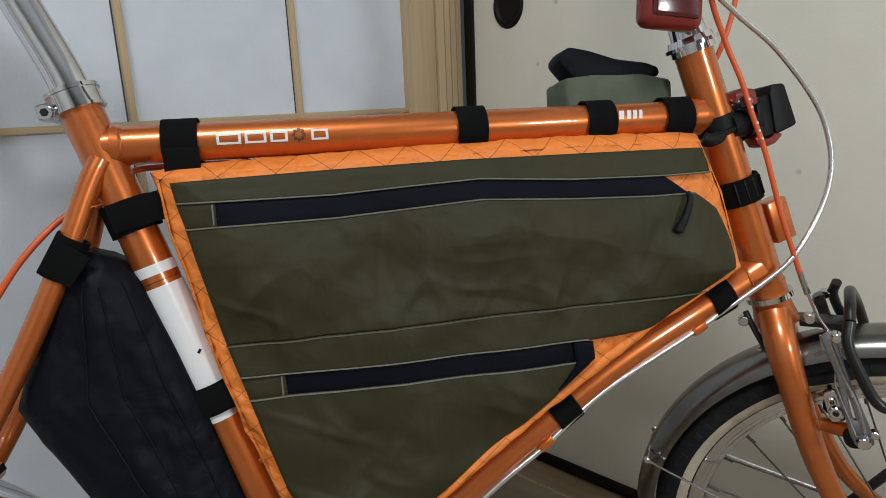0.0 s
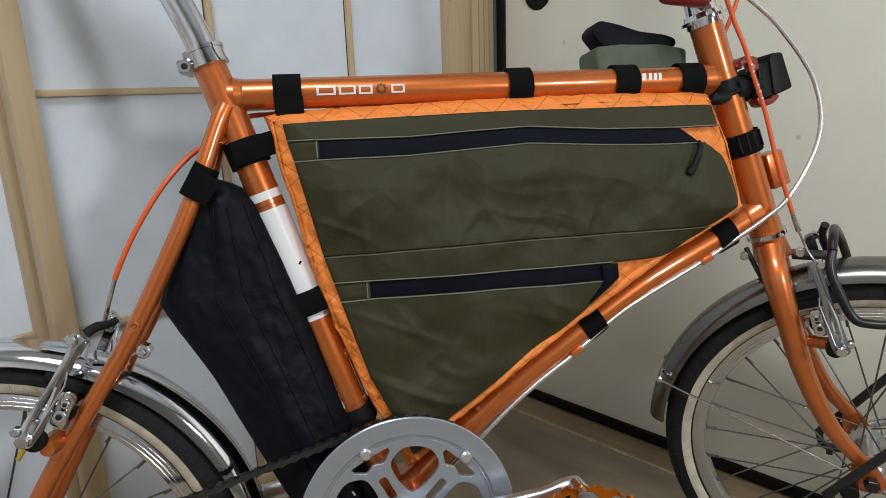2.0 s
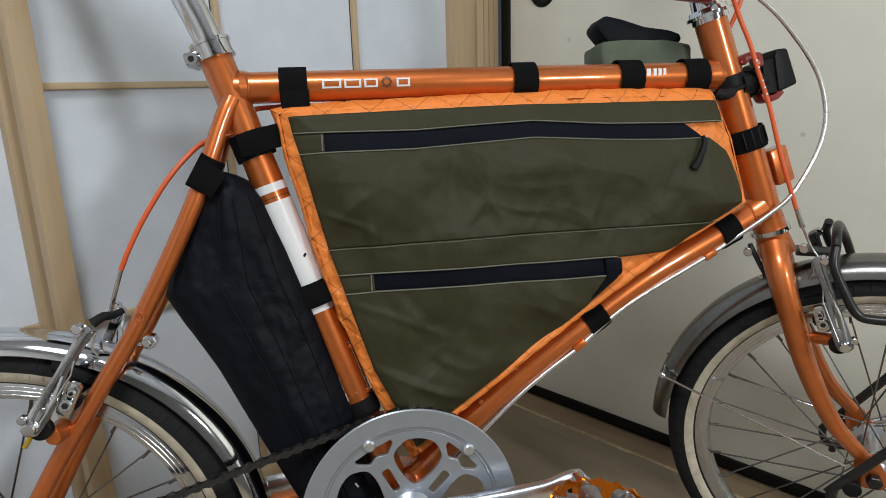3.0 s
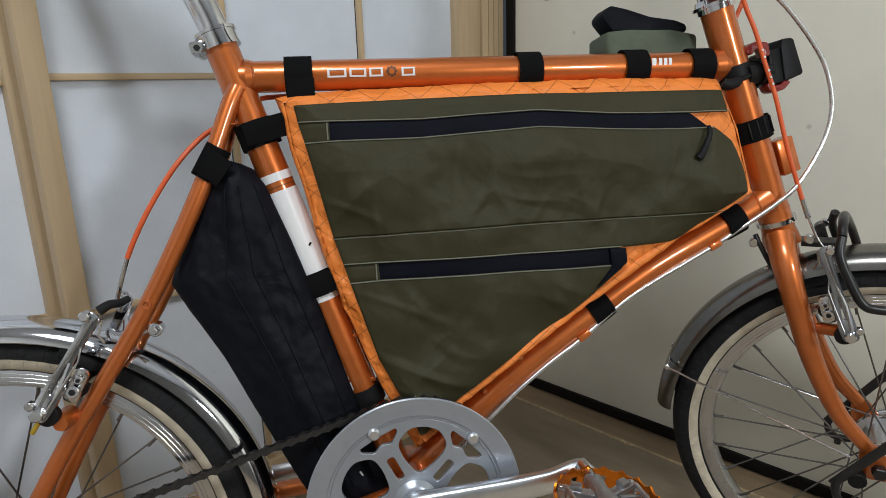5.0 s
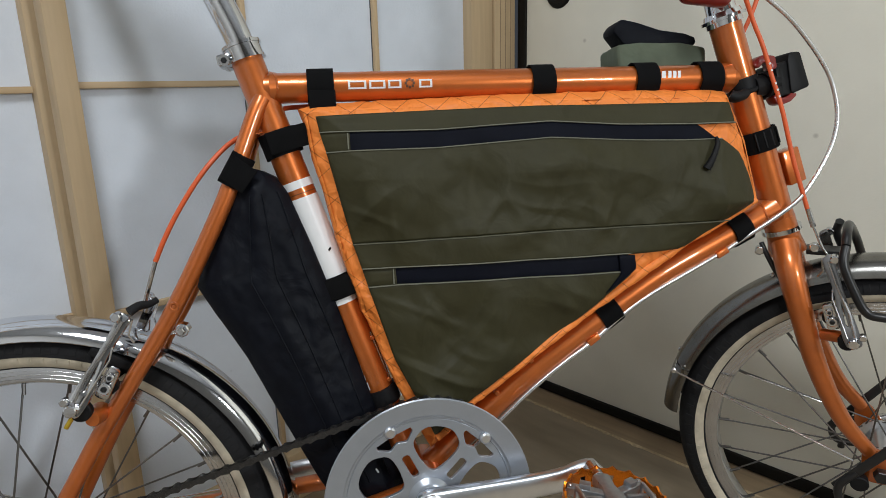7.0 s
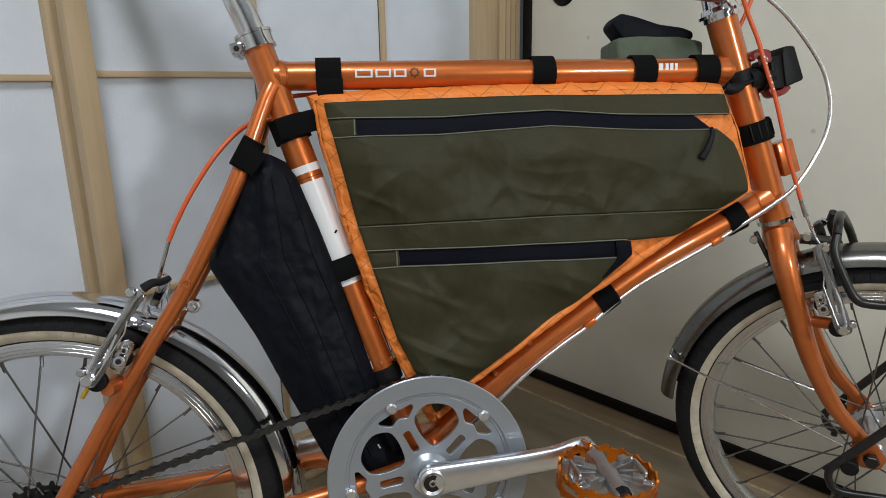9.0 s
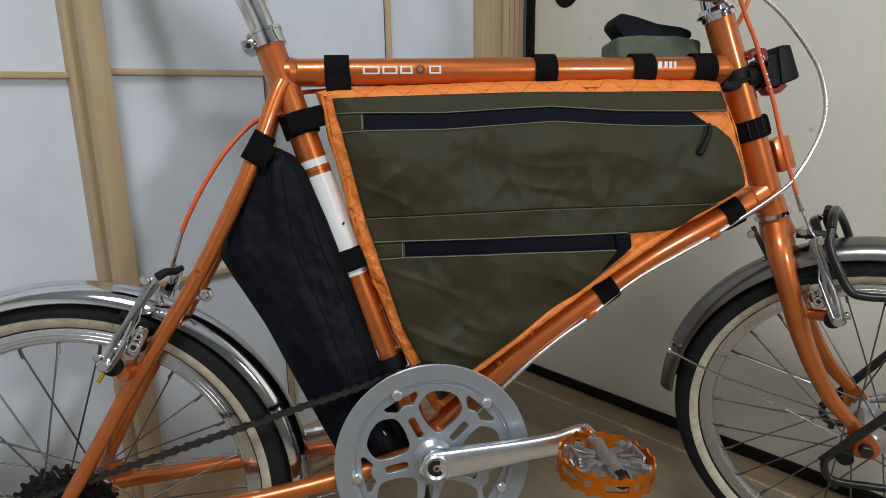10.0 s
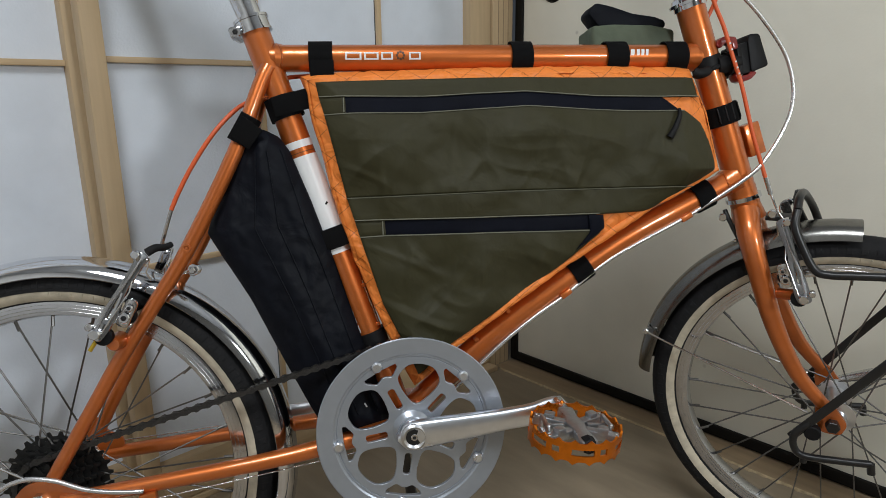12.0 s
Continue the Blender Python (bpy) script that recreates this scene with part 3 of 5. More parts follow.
seat_post = part("seat_post", tube(spline([on_seat(0.74), on_seat(0.77), (-0.1835, 0, 0.79), (-0.2015, 0, 0.83), (-0.220, 0, 0.87), (-0.245, 0, 0.93)], 5), 0.0142, 24), CHROME, bike)
part("saddle_clamp", disc((-0.242, 0, 0.945), 0.02, -0.02, 0.02), STEEL, bike)
saddle_bm = bmesh.new()
rings = []
for i in range(15):
    f = i / 14
    x = -0.38 + 0.27 * f
    w = 0.068 * (1 - f) ** 0.8 + 0.018
    rings.append([saddle_bm.verts.new((x, w * math.cos(t) * (0.55 if i in (0, 14) else 1), 0.975 + 0.022 * math.sin(t) + 0.008 * (0.5 - f))) for t in [2 * math.pi * k / 16 for k in range(16)]])
for u, v in zip(rings, rings[1:]):
    for k in range(16):
        saddle_bm.faces.new((u[k], u[(k + 1) % 16], v[(k + 1) % 16], v[k]))
saddle_bm.faces.new(rings[0])
saddle_bm.faces.new(rings[-1])
part("saddle", saddle_bm, BLACK_PLASTIC, bike)

# head set, handle post and bars
part("headset_cup", tube([on_axis(0.778), on_axis(0.7845)], 0.0205, 28), CHROME, bike)
part("headset_ring", tube([on_axis(0.7835), on_axis(0.7870)], 0.0250, 28), CHROME, bike)
part("headset_nut", tube([on_axis(0.7868), on_axis(0.7925)], (0.0222, 0.0205), 28), CHROME, bike)
part("lower_headset_ring", tube([on_axis(0.5305), on_axis(0.536)], 0.0225, 28), CHROME, bike)
part("lower_headset_cup", tube([on_axis(0.524), on_axis(0.548)], 0.0188, 28), ORANGE, bike)
part("handle_post", tube([on_axis(0.785), on_axis(0.815)], (0.0175, 0.0160), 24), CHROME, bike, m=STEER)
part("handle_post_tube", tube([on_axis(0.812), on_axis(1.00)], 0.0150, 24), ALLOY, bike, m=STEER)
bar_c = on_axis(1.00)
part("handlebar", tube(spline([bar_c + Vector((-0.04, -0.27, 0.0)), bar_c + Vector((0, -0.15, 0)), bar_c, bar_c + Vector((0, 0.15, 0)), bar_c + Vector((-0.04, 0.27, 0.0))], 6), 0.0125, 16), BLACK_METAL, bike, m=STEER)

# wheels
TYRE_MAJOR, TYRE_MINOR = 0.2225, 0.0202


def tyre_profile(a0, a1, grow=0.0, n=10):
    """A stretch of the tyre's section; 0 degrees faces outwards."""
    return [(TYRE_MAJOR + (TYRE_MINOR + grow) * math.cos(radians(a0 + (a1 - a0) * i / n)), (TYRE_MINOR + grow) * math.sin(radians(a0 + (a1 - a0) * i / n))) for i in range(n + 1)]


def wheel(name, m, hub_r, label):
    rim_prof = [(0.1900, -0.0085), (0.1915, -0.0112), (0.2075, -0.0122), (0.2100, -0.0112), (0.2100, -0.0095), (0.2065, -0.0090), (0.2000, 0.0), (0.2065, 0.0090), (0.2100, 0.0095), (0.2100, 0.0112), (0.2075, 0.0122), (0.1915, 0.0112), (0.1900, 0.0085), (0.1885, 0.0)]
    rim = part(name, lathe(rim_prof, 96, closed=True), RIM_ALLOY, bike, label, m=m)
    for y in (-0.01185, 0.01185):
        for r in (0.1955, 0.1995, 0.2035):
            part("rim_groove", lathe([(r - 0.0003, y), (r, y * 1.016), (r + 0.0003, y)], 96), STEEL, rim)
    part("tyre_tread", lathe(tyre_profile(-97, 97, 0.0006, 18), 96), RUBBER, rim, "black tread")
    for s in (-1, 1):
        part("tyre_sidewall", lathe(tyre_profile(s * 94, s * 133, 0, 8), 96), CREAM, rim, "cream gumwall side")
        part("tyre_bead", lathe(tyre_profile(s * 132.5, s * 150, -0.0003, 4), 96), RUBBER, rim)
    for sd in (-1, 1):
        knob = bmesh.new()
        rows = []
        for q in (62, 74, 86):
            for dr, w in ((0.0008, 0.0038), (0.0013, 0.0032)):
                g = TYRE_MINOR + dr
                rr, yy = TYRE_MAJOR + g * math.cos(radians(q)), sd * g * math.sin(radians(q))
                rows.append([knob.verts.new((rr * math.cos(e * w / rr), yy, rr * math.sin(e * w / rr))) for e in (-1, 1)])
        for j in (1, 3):
            knob.faces.new((rows[j][0], rows[j][1], rows[j + 2][1], rows[j + 2][0]))
        for j in (0, 2):
            for e in (0, 1):
                knob.faces.new((rows[j][e], rows[j + 1][e], rows[j + 3][e], rows[j + 2][e]))
        knob.faces.new((rows[0][0], rows[0][1], rows[1][1], rows[1][0]))
        knob.faces.new((rows[4][0], rows[4][1], rows[5][1], rows[5][0]))
        first = part("tread_block", knob, RUBBER, rim, m=Matrix.Rotation(-math.pi / 88, 4, "Y"), smooth=0)
        for i in range(1, 88):
            repeat(first, Matrix.Rotation(-2 * math.pi * (i + 0.5) / 88, 4, "Y"))
    marks = bmesh.new()
    for start in (70, 190, 310):
        for k in range(7):
            a = radians(start + 3.1 * k)
            for sd in (-1, 1):
                pts = []
                for q in (101, 112):
                    g = TYRE_MINOR + 0.0003
                    rr, yy = TYRE_MAJOR + g * math.cos(radians(q)), sd * g * math.sin(radians(q))
                    pts.append(Vector((rr * math.cos(a), yy, rr * math.sin(a))))
                tube(pts, 0.0008, 5, marks)
    tagged(part("raised_mark", marks, CREAM, rim), kind="stuff")
    part("hub", lathe([(0.0001, -0.050), (0.0055, -0.050), (0.0055, -0.046), (0.011, -0.044), (0.012, -0.036), (hub_r, -0.034), (hub_r, -0.030), (0.014, -0.026), (0.011, 0.0), (0.014, 0.026), (hub_r, 0.030), (hub_r, 0.034), (0.012, 0.036), (0.011, 0.044), (0.0055, 0.046), (0.0055, 0.050), (0.0001, 0.050)], 28), ALLOY, rim)
    kinds = {}
    n = 28
    for i in range(n):
        a = 2 * math.pi * i / n
        s = -1 if i % 2 else 1
        twist = 1.15 if (i // 2) % 2 else -1.15
        key = (s, twist)
        if key not in kinds:
            bm = rod((hub_r * 0.9 * math.cos(twist), s * 0.031, hub_r * 0.9 * math.sin(twist)), (0.188, s * 0.002, 0), 0.00105, 6)
            tube([(0.177, s * 0.0037, 0), (0.190, s * 0.0018, 0)], 0.0019, 6, bm)
            kinds[key] = part("spoke", bm, SPOKE_STEEL, rim, m=Matrix.Rotation(-a, 4, "Y"))
        else:
            repeat(kinds[key], Matrix.Rotation(-a, 4, "Y"))
    return rim


REAR = Vector((-0.414, 0, 0.2395))
FRONT = Vector((0.582, 0, 0.2485))
rear_wheel = wheel("rear_wheel", Matrix.Translation(REAR), 0.026, "silver rim with cream-walled black tyre")
front_wheel = wheel("front_wheel", STEER @ Matrix.Translation(FRONT + Vector((0.005, 0, -0.001))), 0.022, "silver rim with cream-walled black tyre")


def fender(name, centre, a0, a1, m=None, r=0.2545, mat=CHROME, label="polished steel mudguard"):
    prof = []
    for i in range(13):
        t = radians(-78 + 156 * i / 12)
        prof.append((r - 0.019 + 0.020 * math.cos(t), 0.0275 * math.sin(t)))
    prof = [(r - 0.0195, -0.0280), *prof, (r - 0.0195, 0.0280)]
    inner = [(q - 0.0011, y * 0.96) for q, y in prof[::-1]]
    bm = lathe(prof + inner, 60, closed=True, arc=(a0, a1), m=Matrix.Translation(centre))
    return part(name, bm, mat, bike, label, m=m)


rear_fender = fender("rear_fender", REAR + Vector((0.0085, 0, 0)), -30, 178, r=0.2565)
front_fender = fender("front_fender", FRONT + Vector((0, 0, 0.002)), 88, 177, STEER, 0.2590, DULL_STEEL, "dull scratched steel mudguard")
for s in (-1, 1):
    a = radians(161)
    q = FRONT + 0.2575 * Vector((math.cos(a), 0, math.sin(a)))
    part("fender_stay", tube([q + Vector((0, s * 0.010, 0.004)), q + Vector((0.0, s * 0.034, 0)), FRONT + Vector((-0.030, s * 0.058, 0.012))], 0.0016, 8), STEEL, bike, m=STEER)
    part("stay_eye", disc(q + Vector((0, s * 0.033, 0)), 0.004, -0.003, 0.003, 10), STEEL, bike, m=STEER)
    part("rear_fender_stay", tube([REAR + Vector((-0.25 * 0.87, s * 0.034, 0.25 * 0.5)), REAR + Vector((-0.01, s * 0.064, 0.02))], 0.0016, 8), STEEL, bike)

# fork
part("fork_crown", tube([on_axis(0.5245), on_axis(0.515), on_axis(0.505)], (0.0185, 0.022), 24), ORANGE, bike, m=STEER)
for s in (-1, 1):
    leg = spline([on_axis(0.517) + Vector((0, s * 0.012, 0)), on_axis(0.492) + Vector((0.0, s * 0.034, 0)), on_axis(0.45) + Vector((0, s * 0.045, 0)), on_axis(0.38) + Vector((0.001, s * 0.050, 0)), on_axis(0.315) + Vector((0.012, s * 0.052, 0)), FRONT + Vector((-0.014, s * 0.053, 0.026))], 7)
    part("fork_leg", tube(leg, (0.0170, 0.0085), 18), ORANGE, bike, m=STEER)
    part("fork_end", plate([rounded([(FRONT.x - 0.022, FRONT.z + 0.034), (FRONT.x - 0.004, FRONT.z + 0.030), (FRONT.x + 0.016, FRONT.z + 0.002), (FRONT.x + 0.010, FRONT.z - 0.014), (FRONT.x - 0.012, FRONT.z - 0.014), (FRONT.x - 0.020, FRONT.z + 0.004)], 0.006)], s * 0.053 - 0.003, s * 0.053 + 0.003), ORANGE, bike, m=STEER)
    part("axle_nut", disc(FRONT + Vector((0, s * 0.060, 0)), 0.0085, -0.006, 0.006, 6), BLACK_METAL if s < 0 else STEEL, bike, m=STEER)
    part("fork_boss", rod((0.506, s * 0.048, 0.420), (0.527, s * 0.062, 0.425), 0.0072, 16), ORANGE, bike, m=STEER)
part("quick_release", tube(spline([FRONT + Vector((0, 0.066, 0)), FRONT + Vector((0.03, 0.070, 0.012)), FRONT + Vector((0.052, 0.068, 0.022))], 5), (0.005, 0.008), 10), STEEL, bike, m=STEER)

# drive train
CRANK = Vector((-0.0095, 0, 0.2775))
SPIDER_TURN = 44


def polar(r, deg):
    return (CRANK.x + r * math.cos(radians(deg)), CRANK.z + r * math.sin(radians(deg)))


guard_prof = [(0.0900, -0.0600), (0.0906, -0.0618), (0.0925, -0.0630), (0.0955, -0.0632), (0.0985, -0.0634), (0.1080, -0.0648), (0.1100, -0.0650), (0.1112, -0.0640), (0.1105, -0.0605), (0.1085, -0.0595), (0.0925, -0.0595), (0.0905, -0.060)]
guard = part("chain_guard", lathe(guard_prof, 96, closed=True, m=Matrix.Translation(CRANK)), GREY_PAINT, bike, "matt silver chain guard ring", smooth=25)
part("guard_step", lathe([(0.0865, -0.0575), (0.0885, -0.0610), (0.0925, -0.0615), (0.0925, -0.0585), (0.0865, -0.0560)], 96, closed=True, m=Matrix.Translation(CRANK)), GREY_PAINT, guard)
loops = [ring_points(0.0872, (CRANK.x, CRANK.z), 96)]
for k in range(5):
    a = SPIDER_TURN + 72 * k
    loops.append(rounded([polar(0.0265, a + 36), polar(0.048, a + 13.5), polar(0.0665, a + 11.5), polar(0.0790, a + 24), polar(0.0805, a + 36), polar(0.0790, a + 48), polar(0.0665, a + 60.5), polar(0.048, a + 58.5)], 0.011))
    loops.append(rounded([polar(0.0290, a + 9.5), polar(0.0560, a + 5.2), polar(0.0560, a - 5.2), polar(0.0290, a - 9.5)], 0.0045))
    loops.append(rounded([polar(0.0675, a + 8.5), polar(0.078, a + 16), polar(0.083, a + 15), polar(0.0815, a), polar(0.083, a - 15), polar(0.078, a - 16), polar(0.0675, a - 8.5), polar(0.0715, a)], 0.003))
spider = part("spider", plate(loops, -0.0600, -0.0550, 0.0007), GREY_PAINT, bike, "matt silver five-arm spider", smooth=0)
for k in range(5):
    a = SPIDER_TURN + 72 * k
    x, z = polar(0.0872, a)
    part("guard_tab", disc((x, 0, z), 0.0060, -0.0662, -0.0590, 20, bevel=0.0018), POLISHED, guard, "bright clip holding the guard")
part("spider_boss", lathe([(0.0001, -0.066), (0.015, -0.066), (0.0185, -0.064), (0.0225, -0.0605), (0.0245, -0.0590)], 40, m=Matrix.Translation(CRANK)), GREY_PAINT, spider)
teeth = []
TEETH = 52
for i in range(TEETH):
    for f, r in ((0.0, 0.1025), (0.28, 0.1025), (0.42, 0.1075), (0.58, 0.1075), (0.72, 0.1025)):
        teeth.append(polar(r, 360 * (i + f) / TEETH))
ring = part("chain_ring", plate([teeth, ring_points(0.0855, (CRANK.x, CRANK.z), 96)], -0.0495, -0.0465, 0.0003), STEEL, bike)

# crank arm
PEDAL = Vector((0.1555, 0, 0.2985))
arm = bmesh.new()
rings = []
for i in range(25):
    f = i / 24
    x = -0.019 + 0.203 * f
    end = min(f / 0.09, (1 - f) / 0.075, 1.0)
    half = (0.0185 - 0.0060 * min(1, f / 0.6) + 0.0030 * max(0.0, min(1.0, (f - 0.78) / 0.1))) * math.sqrt(max(0.02, 1 - (1 - end) ** 2))
    y = -0.0745 - 0.016 * min(1, f / 0.75)
    d = 0.0085 - 0.002 * f
    ring_v = []
    for k in range(16):
        t = 2 * math.pi * k / 16
        c, sn = math.cos(t), math.sin(t)
        ring_v.append(arm.verts.new((x, y + d * math.copysign(abs(c) ** 0.6, c), half * math.copysign(abs(sn) ** 0.75, sn))))
    rings.append(ring_v)
for u, v in zip(rings, rings[1:]):
    for k in range(16):
        arm.faces.new((u[k], u[(k + 1) % 16], v[(k + 1) % 16], v[k]))
arm.faces.new(rings[0])
arm.faces.new(rings[-1])
ARM = Matrix.Translation(CRANK) @ Matrix.Rotation(-math.atan2(PEDAL.z - CRANK.z, PEDAL.x - CRANK.x), 4, "Y")
arm.transform(ARM)
crank = part("crank_arm", arm, POLISHED, bike, "polished alloy crank arm", smooth=60)
part("dust_ring", lathe([(0.0092, -0.0842), (0.0125, -0.0862), (0.0152, -0.0845), (0.0152, -0.078)], 32, m=Matrix.Translation(CRANK)), ALLOY, crank)
# the black discs here paint the shade inside the crank and bolt holes
part("crank_hole_shade", disc(CRANK, 0.0100, -0.0850, -0.079, 24), BLACK_METAL, crank)
part("crank_bolt", disc(CRANK, 0.0040, -0.0858, -0.0845, 20, bevel=0.0004), STEEL, crank)
part("bolt_hex_shade", disc(CRANK, 0.0022, -0.0861, -0.0852, 6, bevel=0.0002), BLACK_METAL, crank)
part("pedal_washer", disc(PEDAL, 0.0105, -0.1000, -0.0940, 24), BLACK_METAL, crank)
part("pedal_eye", lathe([(0.0058, -0.0990), (0.0085, -0.0995), (0.0085, -0.096)], 24, m=Matrix.Translation(PEDAL + Vector((-0.001, 0, 0)))), STEEL, crank)
far = Vector((2 * CRANK.x - PEDAL.x, 0, 2 * CRANK.z - PEDAL.z))
part("far_crank_arm", tube([CRANK + Vector((0, 0.078, 0)), far + Vector((0, 0.092, 0))], (0.016, 0.011), 14, flat=0.55), ALLOY, bike)

# the pedal: a toothed round cage about a bright body
PED = Matrix.Translation((0.1575, -0.152, 0.3005)) @ Matrix.Rotation(radians(8), 4, "X") @ Matrix.Rotation(radians(5), 4, "Y")
cage = bmesh.new()
cols, N = [], 144
for i in range(N):
    t = 2 * math.pi * i / N
    x, y = 0.0497 * math.cos(t), 0.0455 * math.sin(t)
    ph = (i % 8) / 8
    tooth = 0.0038 * max(0.0, 1 - abs(ph - 0.5) * 3.4)
    side_cut = 0.0030 * max(0.0, abs(math.cos(t)) - 0.4)
    col = []
    for z in (-0.0150 - tooth, -0.0088, -0.0018, 0.0046 + tooth - side_cut):
        col.append((cage.verts.new((x, y, z)), cage.verts.new((x * 0.955, y * 0.955, z))))
    cols.append(col)
for i in range(N):
    a, b = cols[i], cols[(i + 1) % N]
    slot = (i % 24) in range(3, 14) or (i % 24) in range(17, 21)
    for j in range(3):
        if j == 1 and slot:
            continue
        cage.faces.new((a[j][0], b[j][0], b[j + 1][0], a[j + 1][0]))
        cage.faces.new((a[j][1], a[j + 1][1], b[j + 1][1], b[j][1]))
    cage.faces.new((a[0][0], a[0][1], b[0][1], b[0][0]))
    cage.faces.new((a[3][0], b[3][0], b[3][1], a[3][1]))
    if slot:
        cage.faces.new((a[1][0], b[1][0], b[1][1], a[1][1]))
        cage.faces.new((a[2][0], a[2][1], b[2][1], b[2][0]))
        if (i - 1) % 24 not in [*range(3, 14), *range(17, 21)]:
            cage.faces.new((a[1][0], a[1][1], a[2][1], a[2][0]))
        if (i + 1) % 24 not in [*range(3, 14), *range(17, 21)]:
            cage.faces.new((b[1][0], b[2][0], b[2][1], b[1][1]))
pedal = part("pedal", cage, ANODISED, bike, "orange anodised toothed cage pedal", m=PED, smooth=30)
waist = rounded([(-0.0075, -0.034), (0.0075, -0.034), (0.0050, -0.014), (0.0085, 0.0), (0.0050, 0.014), (0.0085, 0.040), (-0.0085, 0.040), (-0.0050, 0.014), (-0.0085, 0.0), (-0.0050, -0.014)], 0.004)
body = plate([waist], -0.0055, 0.0055, 0.002)
body.transform(Matrix.Rotation(radians(90), 4, "X"))
part("pedal_body", body, CAST, pedal, "grey cast alloy pedal body", smooth=40)
for s in (-1, 1):
    for e in (-1, 1):
        part("pedal_bridge", block(-0.018, 0.018, -0.0050, 0.0050, -0.0065, 0.0035, 0.0015, m=Matrix.Translation((s * 0.0235, e * 0.0155, 0)) @ Matrix.Rotation(radians(s * e * 26), 4, "Z")), CAST, pedal)
        part("pedal_step", block(-0.0055, 0.0055, -0.0045, 0.0045, 0.0, 0.0085, 0.001, m=Matrix.Translation((s * 0.024, e * 0.0165, 0)) @ Matrix.Rotation(radians(s * e * 26), 4, "Z")), CAST, pedal)
        part("pedal_stud", disc((0, 0, 0), 0.0022, -0.006, 0.001, 8, bevel=0.0004), STEEL, pedal, m=Matrix.Translation((s * 0.0365, e * 0.0225, 0.003)) @ Matrix.Rotation(radians(90), 4, "X"))
        part("pedal_stud", disc((0, 0, 0), 0.0020, -0.006, 0.001, 8, bevel=0.0004), STEEL, pedal, m=Matrix.Translation((s * 0.006, e * 0.021, 0.004)) @ Matrix.Rotation(radians(90), 4, "X"))
    bracket = plate([rounded([(-0.013, -0.009), (0.013, -0.009), (0.013, 0.0085), (-0.013, 0.0085)], 0.002), rounded([(-0.0095, -0.0055), (0.0095, -0.0055), (0.0095, 0.005), (-0.0095, 0.005)], 0.0015)], -0.0015, 0.0015, 0.0004)
    part("pedal_bracket", bracket, ALLOY, pedal, m=Matrix.Translation((s * 0.0345, 0, 0)) @ Matrix.Rotation(radians(90), 4, "Z"), smooth=30)
    part("pedal_rib", block(-0.011, 0.011, -0.0018, 0.0018, -0.005, 0.004, 0.0008, m=Matrix.Translation((s * 0.024, 0, 0))), CAST, pedal)
part("dust_cap", lathe([(0.0001, -0.0430), (0.0062, -0.0430), (0.0082, -0.0412), (0.0090, -0.0320)], 8), BLACK_PLASTIC, pedal)
part("pedal_axle", rod((0, 0.036, 0), (0, 0.058, 0), 0.0065, 12), STEEL, pedal)

# sprockets and chain
COG_TEETH = (28, 24, 21, 18, 16, 14, 12)
for j, n in enumerate(COG_TEETH):
    r = 0.0127 / (2 * math.sin(math.pi / n))
    lp = []
    for i in range(n):
        for f, dr in ((0.0, -0.0030), (0.25, -0.0026), (0.40, 0.0022), (0.60, 0.0022), (0.75, -0.0026)):
            q = 2 * math.pi * (i + f) / n
            lp.append((REAR.x + (r + dr) * math.cos(q), REAR.z + (r + dr) * math.sin(q)))
    holes = [ring_points(0.0045, (REAR.x + r * 0.72 * math.cos(q), REAR.z + r * 0.72 * math.sin(q)), 10) for q in [k * math.pi / 3 for k in range(6)]] if r > 0.035 else []
    y = -0.024 - 0.0045 * j
    part("sprocket", plate([lp, *holes], y - 0.001, y + 0.001, 0.0002), DARK_STEEL, bike)
for deg in (78, 88, 98):
    q = Vector((REAR.x + 0.049 * math.cos(radians(deg)), -0.0256, REAR.z + 0.049 * math.sin(radians(deg))))
    part("print_bar", block(-0.0032, 0.0032, -0.0003, 0.0003, -0.0014, 0.0014, 0.0002, m=Matrix.Translation(q) @ Matrix.Rotation(radians(90 - deg), 4, "Y")), SPOKE_STEEL, bike)
part("lock_ring", disc(REAR, 0.014, -0.056, -0.050, 24), DARK_STEEL, bike)
part("axle_end", disc(REAR, 0.0085, -0.076, -0.060, 6), STEEL, bike)
part("derailleur_body", block(-0.016, 0.016, -0.012, 0.012, -0.03, 0.03, 0.006, m=Matrix.Translation((-0.395, -0.074, 0.17)) @ Matrix.Rotation(radians(25), 4, "Y")), BLACK_METAL, bike)
for z in (0.15, 0.095):
    part("jockey_wheel", disc((-0.39, 0, z), 0.019, -0.052, -0.042, 11), BLACK_PLASTIC, bike)
part("derailleur_cage", block(-0.009, 0.009, -0.0015, 0.0015, -0.04, 0.04, 0.001, m=Matrix.Translation((-0.39, -0.056, 0.122))), STEEL, bike)

R1, R2 = 0.1043, 0.0365
chain_line = []
for i in range(30):
    a = radians(60 + 45 * i / 29)
    chain_line.append(Vector((CRANK.x + R1 * math.cos(a), -0.048, CRANK.z + R1 * math.sin(a))))
chain_line.append(Vector((REAR.x + R2 * math.cos(radians(97)), -0.0445, REAR.z + R2 * math.sin(radians(97)))))
for i in range(1, 12):
    a = radians(97 + 150 * i / 11)
    chain_line.append(Vector((REAR.x + R2 * math.cos(a), -0.0445, REAR.z + R2 * math.sin(a))))
total = sum((b - a).length for a, b in zip(chain_line, chain_line[1:]))
count = int(total / 0.0127)


